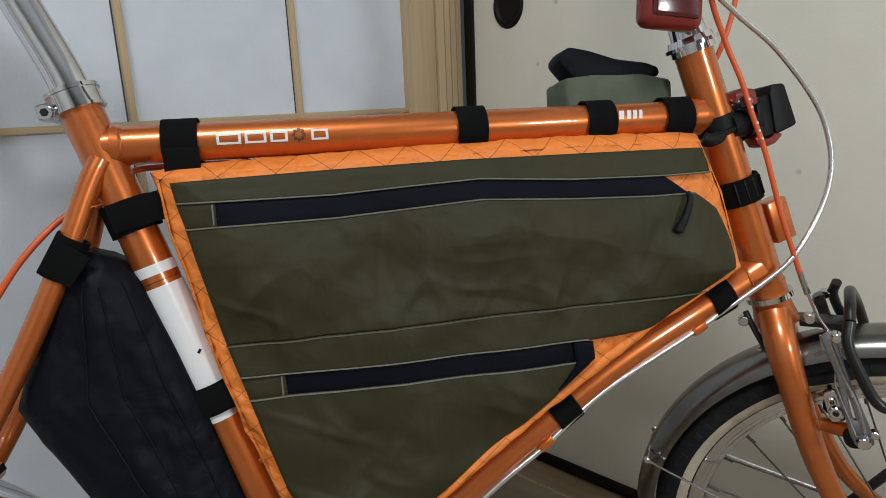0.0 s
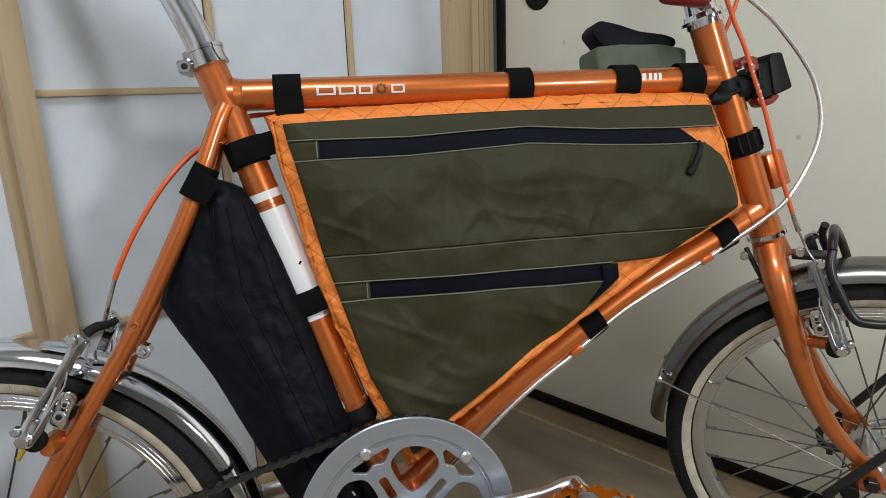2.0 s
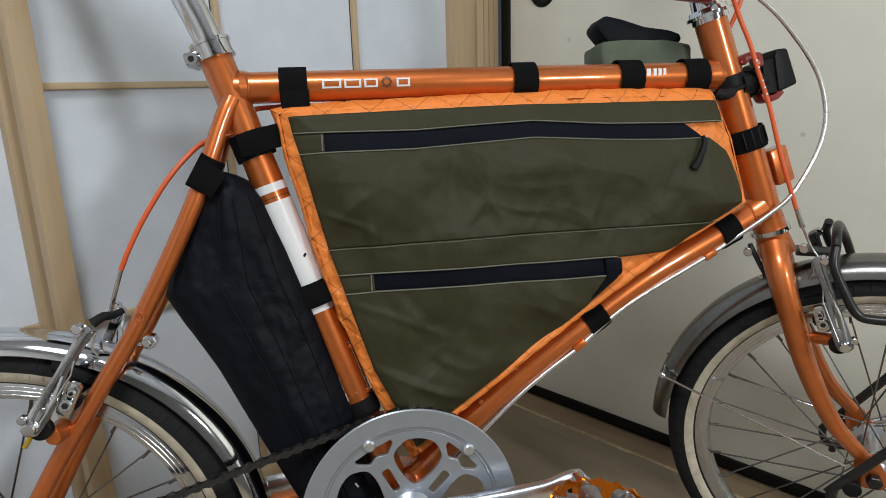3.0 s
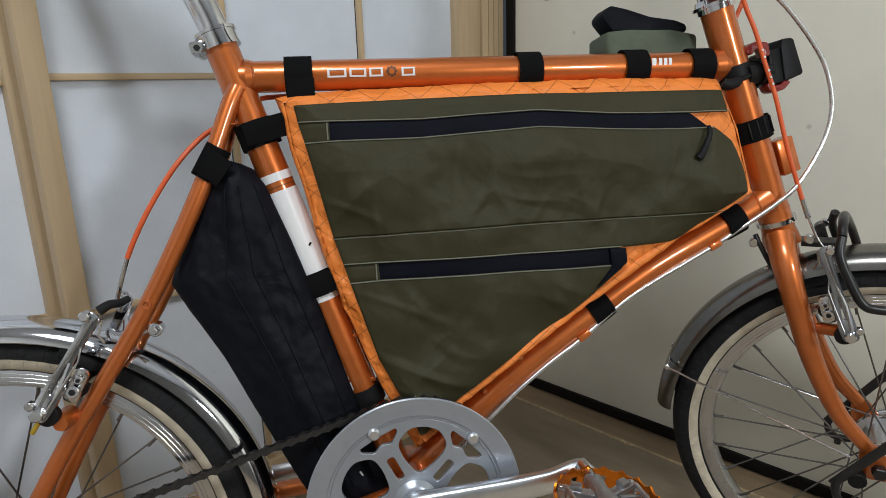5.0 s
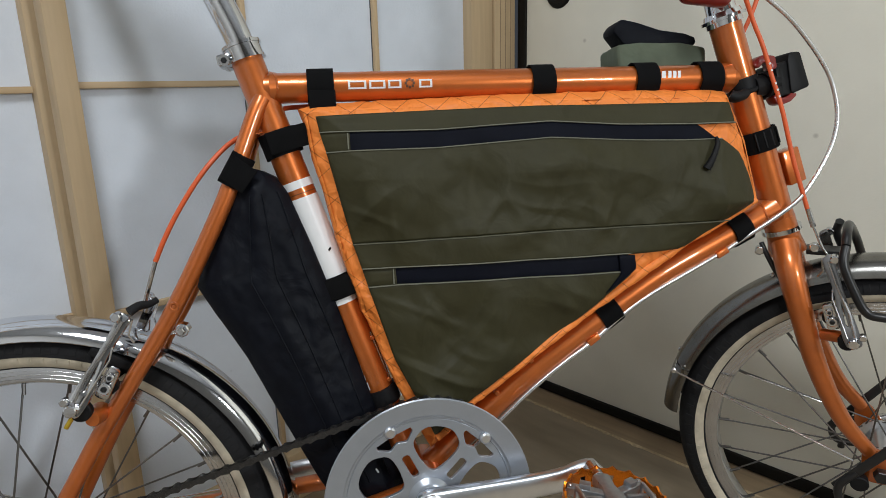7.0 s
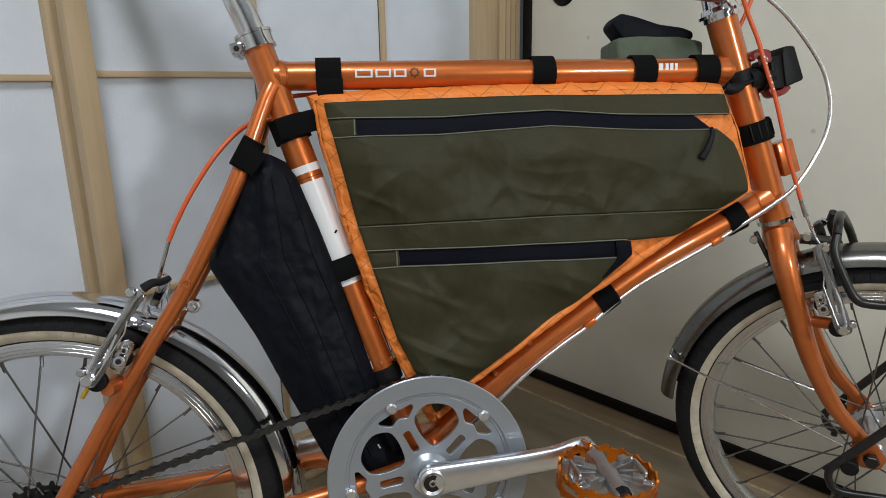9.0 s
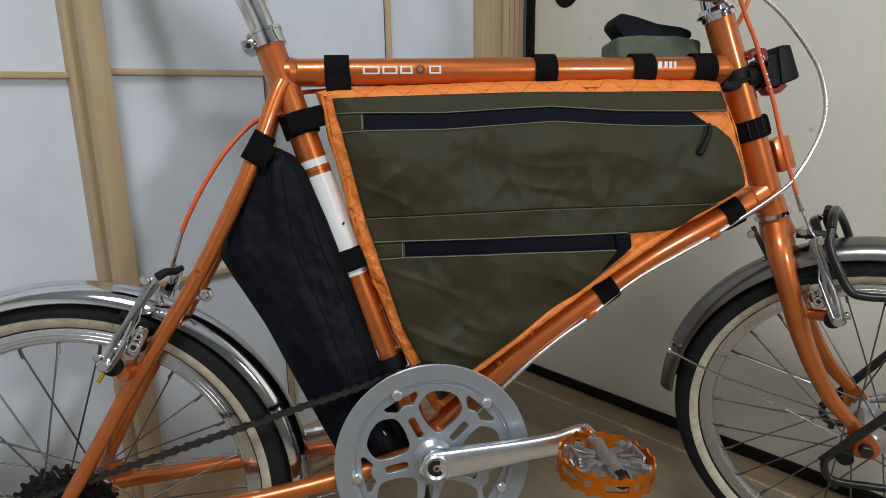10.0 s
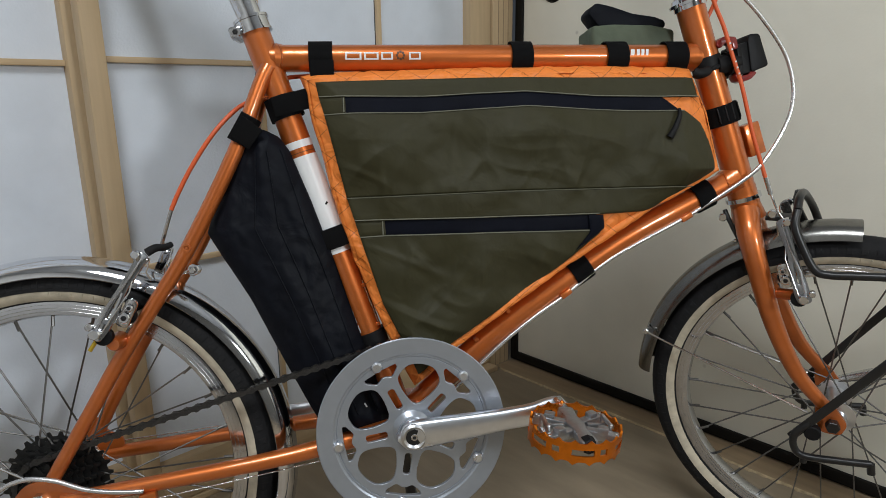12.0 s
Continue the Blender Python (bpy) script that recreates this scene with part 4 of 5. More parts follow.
def chain_link(wide):
    """One link: two waisted plates and the pin at its end."""
    bm = bmesh.new()
    for s in (-1, 1):
        lp = []
        for k in range(14):
            e, t = (1, -1.22 + 2.44 * k / 5) if k < 6 else (0, 0) if k in (6, 13) else (-1, math.pi - 1.22 + 2.44 * (k - 7) / 5)
            x, z = (e * 0.0062 + 0.0042 * math.cos(t), 0.0042 * math.sin(t)) if e else (0.0, 0.0022 if k == 6 else -0.0022)
            lp.append(((x, s * wide - 0.0005, z), (x, s * wide + 0.0005, z)))
        fr = [bm.verts.new(p) for p, _ in lp]
        bk = [bm.verts.new(q) for _, q in lp]
        bm.faces.new(fr)
        bm.faces.new(bk[::-1])
        for k in range(14):
            bm.faces.new((fr[k], bk[k], bk[(k + 1) % 14], fr[(k + 1) % 14]))
    return rod((-0.0063, -0.0046, 0), (-0.0063, 0.0046, 0), 0.0021, 8, bm)


rollers = bmesh.new()
for i in range(count):
    a = along(chain_line, i / count)
    rod(a - Vector((0, 0.0024, 0)), a + Vector((0, 0.0024, 0)), 0.0038, 10, rollers)
chain = part("chain", rollers, CHAIN_STEEL, bike, "dark oiled roller chain")
kinds = {}
for i in range(count):
    a, b = along(chain_line, i / count), along(chain_line, (i + 1) / count)
    m = Matrix.Translation((a + b) / 2) @ Matrix.Rotation(-math.atan2(b.z - a.z, b.x - a.x), 4, "Y")
    if i % 2 in kinds:
        repeat(kinds[i % 2], m)
    else:
        kinds[i % 2] = part("chain_link", chain_link(0.0036 if i % 2 else 0.0026), CHAIN_STEEL, chain, m=m, smooth=0)
low = bmesh.new()
tube([(REAR.x + 0.02, -0.0445, 0.088), (CRANK.x - 0.02, -0.048, CRANK.z - R1 + 0.003)], 0.0042, 8, low)
part("chain_return", low, CHAIN_STEEL, bike)


# rim brakes
def brake(foot, head, m=None, pull=1, metal=CHROME):
    """The near and far arms of a rim brake, with pads; foot and head in the bicycle's plane."""
    f, h = Vector((foot[0], 0, foot[1])), Vector((head[0], 0, head[1]))
    d = (h - f).normalized()
    side = Vector((d.z, 0, -d.x)) * pull
    length = (h - f).length
    turn = Matrix.Rotation(math.atan2(d.x, d.z), 4, "Y")
    o = Vector((0, 1, 0))

    def shape(rows):
        return rounded([((f + d * a + side * b).x, (f + d * a + side * b).z) for a, b in rows], 0.004)

    for s in (-1, 1):
        y0, y1 = s * 0.074, s * 0.050
        tilt = Matrix.Translation(f + o * y0) @ Matrix.Rotation(math.atan2(y1 - y0, length), 4, d.cross(o)) @ Matrix.Translation(-f)
        outer = shape([(-0.008, -0.007), (-0.008, 0.006), (0.004, 0.0080), (0.028, 0.0062), (0.050, 0.0032), (0.068, 0.0034), (length + 0.004, 0.0055), (length + 0.007, -0.0045), (0.072, -0.0040), (0.045, -0.0045), (0.012, -0.0070)])
        slot = shape([(0.014, -0.001), (0.017, 0.0036), (0.040, 0.0020), (0.048, 0.0004), (0.040, -0.0014)])
        bm = plate([outer, slot], -0.0038, 0.0038, 0.0012)
        bm.transform(tilt)
        arm = part("brake_arm", bm, metal, bike, "bright alloy brake arm", m=m, smooth=30)
        rib = [tilt @ (f + d * a + side * b + o * (s * 0.0035)) for a, b in ((0.0, -0.003), (0.03, -0.0045), (0.062, -0.001), (length, 0.0))]
        part("arm_rib", tube(rib, (0.0024, 0.0018), 8), STEEL, arm)
        part("spring", tube([f + o * (s * 0.080) + side * 0.004, tilt @ (f + d * 0.05 + side * 0.0075 + o * (s * 0.005)), tilt @ (f + d * 0.062 + side * 0.004 + o * (s * 0.005))], 0.0009, 6), STEEL, arm)
        part("pivot_bolt", disc(f + o * (s * 0.083), 0.0060, -0.005, 0.005, 8), CHROME, arm)
        part("pivot_screw", disc(f - side * 0.010 + d * 0.002 + o * (s * 0.076), 0.0042, -0.004, 0.004, 8), STEEL, arm)
        part("pivot_cap", disc(f + side * 0.006 - d * 0.003 + o * (s * 0.070), 0.0095, -0.0045, 0.0045, 16), BLACK_PLASTIC, arm)
        pad = f + d * 0.027 + side * 0.0145
        link_loop = shape([(0.012, 0.0085), (0.012, 0.0205), (0.042, 0.0190), (0.042, 0.0090)])
        hole = shape([(0.016, 0.0115), (0.016, 0.0178), (0.038, 0.0165), (0.038, 0.0120)])
        lb = plate([link_loop, hole], s * 0.060 - 0.0035, s * 0.060 + 0.0035, 0.001)
        part("pad_link", lb, STEEL, arm, smooth=30)
        for along_d, r in ((-0.005, 0.0060), (0.007, 0.0042)):
            part("pad_nut", disc(pad + d * along_d + o * (s * 0.063), r, -0.004, 0.004, 14), CHROME, arm)
            # flat black hexagon, the shade of the nut's recess put in as colour
            part("pad_hex_shade", disc(pad + d * along_d + o * (s * 0.0675), r * 0.5, -0.0008, 0.0008, 6), BLACK_METAL, arm)
        part("pad_washer", disc(pad - d * 0.004 + o * (s * 0.054), 0.0095, -0.003, 0.003, 16), BLACK_PLASTIC, arm)
        part("brake_pad", block(-0.027, 0.027, -0.006, 0.006, -0.005, 0.005, 0.002, m=Matrix.Translation(f + d * 0.036 + side * 0.006 + o * (s * 0.021)) @ turn), RUBBER, arm)
        part("pad_post", rod(pad - d * 0.002 + o * (s * 0.022), pad - d * 0.002 + o * (s * 0.060), 0.004), STEEL, arm)
        part("head_bolt", disc(h - side * 0.006 + o * (s * 0.055), 0.0048, -0.006, 0.005, 10), CHROME, arm)
        part("link_wire", tube([h + side * 0.006 + o * (s * 0.046), h + side * 0.009 - d * 0.016 + o * (s * 0.044), h + side * 0.016 - d * 0.022 + o * (s * 0.040)], 0.0013, 6), STEEL, arm)
    return d, side


brake((-0.339, 0.420), (-0.296, 0.496), None, 1)
brake((0.5335, 0.4285), (0.5025, 0.5155), STEER, -1, DULL_ALLOY)
part("yellow_tip", rod((-0.343, -0.070, 0.411), (-0.350, -0.072, 0.400), 0.0022, 8), BRASS, bike)
part("bellows", tube(spline([(-0.296, -0.036, 0.499), (-0.288, -0.030, 0.5035), (-0.281, -0.022, 0.503), (-0.274, -0.016, 0.506)], 4), (0.0050, 0.0034), 10), RUBBER, bike)
part("noodle", tube(spline([(-0.273, -0.012, 0.545), (-0.280, -0.012, 0.525), (-0.288, -0.005, 0.506), (-0.296, 0.012, 0.498), (-0.300, 0.034, 0.499)], 6), 0.0022, 8), STEEL, bike)
part("fender_screw", disc((-0.246, -0.02, 0.478), 0.007, -0.026, -0.012, 8), CHROME, bike)
part("fender_bolt", rod((-0.262, -0.034, 0.4755), (-0.242, -0.036, 0.4785), 0.0036, 10), CHROME, bike)
part("fender_nut", disc((-0.246, -0.02, 0.478), 0.0042, -0.032, -0.024, 6), STEEL, bike)


# cables
def cable(name, pts, r, mat, m=None, per=8):
    return part(name, tube(spline(pts, per), r, 10), mat, bike, m=m)


cable("shift_cable_loop", [(-0.462, -0.078, 0.235), (-0.458, -0.078, 0.252), (-0.448, -0.078, 0.259), (-0.436, -0.078, 0.265), (-0.417, -0.078, 0.268), (-0.392, -0.078, 0.263), (-0.365, -0.078, 0.251), (-0.337, -0.074, 0.243), (-0.309, -0.07, 0.239)], 0.0025, CABLE_SILVER)


cable("rear_brake_cable", [(-0.11, 0.016, 0.700), (-0.142, 0.021, 0.697), (-0.172, 0.017, 0.676), (-0.196, 0.004, 0.660), (-0.221, -0.008, 0.632), (-0.246, -0.011, 0.596), (-0.263, -0.012, 0.566), (-0.273, -0.012, 0.545)], 0.0026, CABLE_RED)
cable("brake_cable_run", [(-0.11, 0.016, 0.700), (0.10, 0.018, 0.700), (0.33, 0.016, 0.704), (0.388, 0.026, 0.735), (0.404, 0.01, 0.766), (0.424, 0.0, 0.828), (0.43, -0.01, 0.93)], 0.0026, CABLE_RED)
cable("front_brake_cable", [(0.345, -0.06, 0.92), (0.366, -0.040, 0.83), (0.389, -0.03, 0.781), (0.404, -0.03, 0.747), (0.416, -0.03, 0.712), (0.429, -0.03, 0.676), (0.444, -0.03, 0.619), (0.456, -0.031, 0.580), (0.463, -0.032, 0.557)], 0.0026, CABLE_RED)
cable("cable_ferrule", [(0.463, -0.032, 0.559), (0.470, -0.033, 0.537)], 0.0032, STEEL)
cable("cable_end", [(0.470, -0.033, 0.537), (0.478, -0.036, 0.515), (0.486, -0.04, 0.500)], 0.0014, STEEL)
for k in range(7):
    a = Vector((0.4105 + 0.0026 * k, -0.0324, 0.7285 - 0.0074 * k))
    if k in (0, 1, 3, 4, 5):
        part("cable_mark", rod(a, a + Vector((0.0006, 0, -0.0022)), 0.0012, 6), WHITE_PAINT, bike)
shift = [(0.30, -0.05, 0.90), (0.360, -0.045, 0.83), (0.394, -0.04, 0.803), (0.4345, -0.038, 0.773), (0.4725, -0.036, 0.732), (0.4915, -0.035, 0.699), (0.4975, -0.035, 0.660), (0.4865, -0.034, 0.621), (0.458, -0.031, 0.5765), (0.430, -0.024, 0.552), (0.385, -0.013, 0.5225), (0.353, -0.012, 0.506), (0.275, -0.012, 0.4695), (0.236, -0.012, 0.446), (0.198, -0.012, 0.4175), (0.160, -0.012, 0.394), (0.122, -0.012, 0.3675), (0.09, -0.012, 0.341), (0.04, -0.01, 0.297)]
cable("shift_cable", shift, 0.0027, CABLE_SILVER)
for x, z, a in ((0.364, 0.5105, 27), (0.199, 0.4195, 34)):
    part("cable_guide", block(-0.008, 0.008, -0.005, 0.004, -0.0035, 0.0045, 0.0015, m=Matrix.Translation((x, -0.011, z)) @ Matrix.Rotation(radians(-a), 4, "Y")), ORANGE, bike)
cable("rear_shift_cable", [(-0.312, -0.068, 0.227), (-0.345, -0.072, 0.229), (-0.385, -0.078, 0.240), (-0.43, -0.084, 0.243), (-0.47, -0.085, 0.222), (-0.475, -0.082, 0.18), (-0.43, -0.078, 0.15)], 0.0026, CABLE_SILVER)
part("stay_cable_stop", block(-0.009, 0.009, -0.004, 0.006, -0.005, 0.005, 0.0015, m=Matrix.Translation((-0.305, -0.068, 0.231)) @ Matrix.Rotation(radians(-8), 4, "Y")), ORANGE, bike)
cable("bare_cable", [(-0.30, -0.064, 0.226), (-0.10, -0.045, 0.246), (-0.02, -0.03, 0.255)], 0.0008, STEEL)
cable("bare_cable_far", [(-0.40, 0.07, 0.245), (-0.20, 0.062, 0.262)], 0.0009, STEEL)
for x, z in ((0.122, 0.402), (0.080, 0.368)):
    part("frame_rivet", disc((x, -0.0105, z), 0.0032, -0.0045, 0.003, 10), ORANGE, down_tube)

# front low rack: a hoop over the tyre, two side rails and their struts
for s in (-1, 1):
    part("rack_rail", tube(spline([(0.518, s * 0.052, 0.532), (0.517, s * 0.062, 0.514), (0.528, s * 0.068, 0.488), (0.542, s * 0.072, 0.464), (0.558, s * 0.073, 0.459), (0.60, s * 0.074, 0.462), (0.76, s * 0.075, 0.473)], 6), 0.0050, 12), BLACK_METAL, bike, m=STEER)
    part("rack_strut", tube([(0.536, s * 0.068, 0.226), (0.70, s * 0.076, 0.452)], 0.0058, 10, flat=0.45), BLACK_METAL, bike, m=STEER)
    part("rack_foot", tube(spline([(0.556, s * 0.068, 0.252), (0.541, s * 0.070, 0.234), (0.540, s * 0.071, 0.216), (0.552, s * 0.072, 0.2035), (0.59, s * 0.073, 0.207), (0.627, s * 0.074, 0.2125)], 5), 0.0048, 10), BLACK_METAL, bike, m=STEER)
    part("rack_hook", rod((0.626, s * 0.074, 0.2135), (0.628, s * 0.074, 0.199), 0.0048, 10), BLACK_METAL, bike, m=STEER)
    part("rack_hook", rod((0.553, s * 0.072, 0.2045), (0.553, s * 0.072, 0.194), 0.0045, 10), BLACK_METAL, bike, m=STEER)
    part("rack_clamp", disc((0.560, s * 0.066, 0.238), 0.010, -0.006, 0.006, 14), BLACK_PLASTIC, bike, m=STEER)
part("rack_hoop", tube(spline([(0.518, -0.052, 0.532), (0.519, -0.036, 0.544), (0.523, 0.0, 0.543), (0.532, 0.036, 0.524), (0.541, 0.055, 0.502), (0.552, 0.068, 0.470)], 7), 0.0050, 12), BLACK_METAL, bike, m=STEER)
part("rack_bracket", block(-0.02, 0.02, -0.012, 0.012, -0.003, 0.003, 0.001, m=Matrix.Translation((0.502, 0.0, 0.509))), BLACK_METAL, bike, m=STEER)
part("rack_lever", tube(spline([on_axis(0.517) + Vector((-0.026, -0.010, 0)), on_axis(0.505) + Vector((-0.023, -0.016, 0)), on_axis(0.480) + Vector((-0.017, -0.018, 0)), on_axis(0.462) + Vector((-0.010, -0.012, 0))], 4), 0.0030, 10), BLACK_METAL, bike, m=STEER)
for dx, dz in ((-0.030, 0.508), (0.031, 0.516)):
    part("rack_bolt", disc(on_axis(dz) + Vector((dx, -0.012, 0)), 0.0055, -0.005, 0.005, 10), STEEL, bike, m=STEER)
for deg in (116, 121):
    q = FRONT + Vector((0.2605 * math.cos(radians(deg)), -0.006, 0.002 + 0.2605 * math.sin(radians(deg))))
    part("fender_rivet", disc(q, 0.0028, -0.0025, 0.0025, 10), STEEL, bike, m=STEER)
part("kick_stand", rod((-0.02, 0.04, 0.255), (0.02, 0.166, -0.020), 0.008, 12), BLACK_METAL, bike)


# ---- the frame bag ----
frame_bag = thing("frame_bag", LEANING, "olive nylon frame bag with orange edges strapped inside a bicycle frame", "bag")
OUT_L = [(-0.001, 0.320), (-0.020, 0.366), (-0.043, 0.420), (-0.064, 0.479), (-0.084, 0.546), (-0.098, 0.614), (-0.1065, 0.645), (-0.1115, 0.688)]
OUT_R = [(-0.001, 0.320), (0.050, 0.3665), (0.118, 0.4095), (0.192, 0.458), (0.305, 0.524), (0.3995, 0.572), (0.382, 0.643), (0.3605, 0.692)]


def x_at(line, z):
    for (x0, z0), (x1, z1) in zip(line, line[1:]):
        if z0 <= z <= z1 or z <= line[0][1]:
            return x0 + (x1 - x0) * (z - z0) / (z1 - z0)
    return line[-1][0]


def bag_y(x, z):
    """The bulging face of the bag with its soft folds."""
    l, r = x_at(OUT_L, z), x_at(OUT_R, z)
    w = max(0.004, r - l)
    e = min(x - l, r - x, (0.70 - z))
    f = 1 - math.exp(-max(0.0, e) / 0.028)
    y = -0.0285 - 0.0135 * f
    warp = 0.012 * noise.noise(Vector((x * 13, 5.0, z * 13)))
    fold = noise.noise(Vector((x * 7 + z * 6, 3.1, z * 6 - x * 3))) * 0.0125 + 0.0095 * noise.noise(Vector((x * 15 - z * 9, 8.8, z * 13 + x * 6)))
    crease = 0.0
    for k, (turn, pitch, depth) in enumerate(((38, 12, 0.0056), (-52, 15, 0.0062), (70, 27, 0.0046), (-20, 34, 0.0036))):
        q = x * math.cos(radians(turn)) + z * math.sin(radians(turn)) + warp
        c = x * math.sin(radians(turn)) - z * math.cos(radians(turn))
        v = noise.noise(Vector((q * pitch, k * 9.1, c * pitch * 0.35)))
        crease += depth * max(0.0, 1 - abs(v) * 4.2) * max(0.0, noise.noise(Vector((x * 9 + k * 5, 2.2, z * 9))) + 0.30)
    near_zip = min(abs(z - 0.664), abs(z - 0.514))
    tight = 0.12 + 0.88 * min(1.0, max(0.0, near_zip - 0.012) / 0.035)
    near_seam = min(abs(z - 0.642), abs(z - 0.553), abs(z - 0.500), abs(z - 0.684))
    pucker = math.exp(-near_seam / 0.014) * max(0.0, noise.noise(Vector((x * 14, 6.6, z * 5))) + 0.15)
    fold += 0.0055 * pucker * noise.noise(Vector((x * 62 + z * 30, 4.4, z * 16)))
    fold += 0.0012 * noise.noise(Vector((x * 34 + z * 20, 7.0, z * 36 - x * 12))) + 0.0005 * noise.noise(Vector((x * 80, 1.5, z * 66)))
    return y + (fold * (0.35 + 0.65 * tight) - crease * tight) * min(1.0, f * 1.1)


def sheet(name, bottom, top, left, right, nu, nv, lift, mat, label="", thick=0.0035):
    return part(name, patch(bottom, top, left, right, nu, nv, lambda x, z: bag_y(x, z) - lift, thick, 0.0011), mat, frame_bag, label, smooth=50)


def crumpled(x, z):
    """The orange edge puckers along its seam."""
    return bag_y(x, z) + 0.0026 * noise.noise(Vector((x * 95, 4.0, z * 70))) + 0.0016 * noise.noise(Vector((x * 190, 8.0, z * 150)))


part("under_face", patch([(-0.003, 0.322), (0.001, 0.322)], [(-0.1115, 0.688), (0.10, 0.6935), (0.24, 0.6945), (0.3605, 0.692)], OUT_L, OUT_R, 150, 130, lambda x, z: crumpled(x, z) + 0.0026, 0.0035, 0.0005), ORANGE_CLOTH, frame_bag, "orange sailcloth with stitched diamonds", smooth=60)
ZIP1_TOP = [(-0.069, 0.666), (0.021, 0.6652), (0.088, 0.668), (0.143, 0.670), (0.227, 0.664), (0.317, 0.6615)]
ZIP1_LOW = [(-0.069, 0.648), (0.021, 0.648), (0.143, 0.654), (0.227, 0.6485), (0.30, 0.6455), (0.344, 0.6455)]
ZIP2_TOP = [(-0.030, 0.524), (0.084, 0.5225), (0.233, 0.521)]
ZIP2_LOW = [(-0.029, 0.507), (0.083, 0.5055), (0.225, 0.5025)]
SEAM = [(-0.0725, 0.552), (0.119, 0.554), (0.362, 0.552)]
sheet("upper_panel", [(-0.0985, 0.6665), *ZIP1_TOP, (0.367, 0.662)], [(-0.1015, 0.6835), (0.0, 0.6860), (0.13, 0.6880), (0.25, 0.6870), (0.361, 0.6855)], [(-0.0985, 0.6665), (-0.1015, 0.6835)], [(0.367, 0.662), (0.361, 0.6855)], 200, 14, 0.002, OLIVE)
sheet("zip_end_tab", [(-0.0935, 0.6475), (-0.069, 0.648)], [(-0.0985, 0.6665), (-0.069, 0.666)], [(-0.0935, 0.6475), (-0.0985, 0.6665)], [(-0.069, 0.648), (-0.069, 0.666)], 8, 6, 0.0019, OLIVE)
UNDER1_LOW, UNDER1_TOP = [(x - 0.003, z - 0.002) for x, z in ZIP1_LOW], [(x - 0.003, z + 0.002) for x, z in ZIP1_TOP]
UNDER2_LOW, UNDER2_TOP = [(x - 0.003, z - 0.002) for x, z in ZIP2_LOW], [(x - 0.003, z + 0.002) for x, z in ZIP2_TOP]
sheet("zip_tape", UNDER1_LOW, UNDER1_TOP, [UNDER1_LOW[0], UNDER1_TOP[0]], [UNDER1_LOW[-1], UNDER1_TOP[-1]], 60, 6, 0.0010, NAVY, "black water-resistant zip")
sheet("main_panel", SEAM, [(-0.0935, 0.6475), *ZIP1_LOW], [(-0.0725, 0.552), (-0.0935, 0.6475)], [(0.362, 0.552), (0.3885, 0.570), (0.388, 0.582), (0.381, 0.603), (0.368, 0.629), (0.344, 0.6455)], 230, 80, 0.002, OLIVE)
sheet("flap_panel", [(-0.0645, 0.524), *ZIP2_TOP, (0.302, 0.5225)], SEAM, [(-0.0645, 0.524), (-0.0725, 0.552)], [(0.302, 0.5225), (0.362, 0.552)], 200, 18, 0.0032, OLIVE)
sheet("zip_end_tab", [(-0.0595, 0.506), (-0.029, 0.507)], [(-0.0645, 0.524), (-0.030, 0.524)], [(-0.0595, 0.506), (-0.0645, 0.524)], [(-0.029, 0.507), (-0.030, 0.524)], 8, 6, 0.0019, OLIVE)
sheet("zip_tape", UNDER2_LOW, UNDER2_TOP, [UNDER2_LOW[0], UNDER2_TOP[0]], [UNDER2_LOW[-1], (0.234, 0.512), UNDER2_TOP[-1]], 40, 6, 0.0010, NAVY, "black water-resistant zip")
sheet("lower_panel", [(0.003, 0.336), (0.008, 0.338)], [(-0.0595, 0.506), *ZIP2_LOW, (0.236, 0.498)], [(0.003, 0.336), (-0.015, 0.380), (-0.036, 0.425), (-0.0595, 0.506)], [(0.008, 0.338), (0.045, 0.371), (0.118, 0.4165), (0.189, 0.462), (0.236, 0.498)], 150, 90, 0.002, OLIVE)
sheet("zip_end_patch", [(0.204, 0.4785), (0.2165, 0.4870)], [(0.2190, 0.5205), (0.2375, 0.5200)], [(0.204, 0.4785), (0.2210, 0.4990), (0.2190, 0.5205)], [(0.2165, 0.4870), (0.2400, 0.5040), (0.2375, 0.5200)], 10, 16, 0.0050, NAVY, "black folded zip end")


def stitch(line, lift, mat, r=0.0006, shift=0.0):
    pts = [along(line, i / 70) for i in range(71)]
    return part("seam_thread", tube([(p.x, bag_y(p.x, p.y + shift) - lift, p.y + shift) for p in pts], r, 5), mat, frame_bag)


stitch([(-0.0985, 0.6665), *ZIP1_TOP, (0.367, 0.662)], 0.0027, THREAD_LIGHT, 0.0007, 0.0008)
stitch([(-0.0935, 0.6475), *ZIP1_LOW], 0.0027, THREAD_LIGHT, 0.0007, -0.0008)
stitch(SEAM, 0.0036, THREAD, 0.0006, -0.001)
stitch([(-0.0645, 0.524), *ZIP2_TOP], 0.0040, THREAD_LIGHT, 0.0007, 0.0012)
stitch([(-0.0595, 0.506), *ZIP2_LOW], 0.0027, THREAD_LIGHT, 0.0007, -0.0008)
stitch([(-0.071, 0.649), (-0.071, 0.665)], 0.0028, THREAD_LIGHT, 0.0008)
stitch([(-0.0325, 0.5075), (-0.0325, 0.5235)], 0.0028, THREAD_LIGHT, 0.0008)
pull_y = bag_y(0.33, 0.63) - 0.008
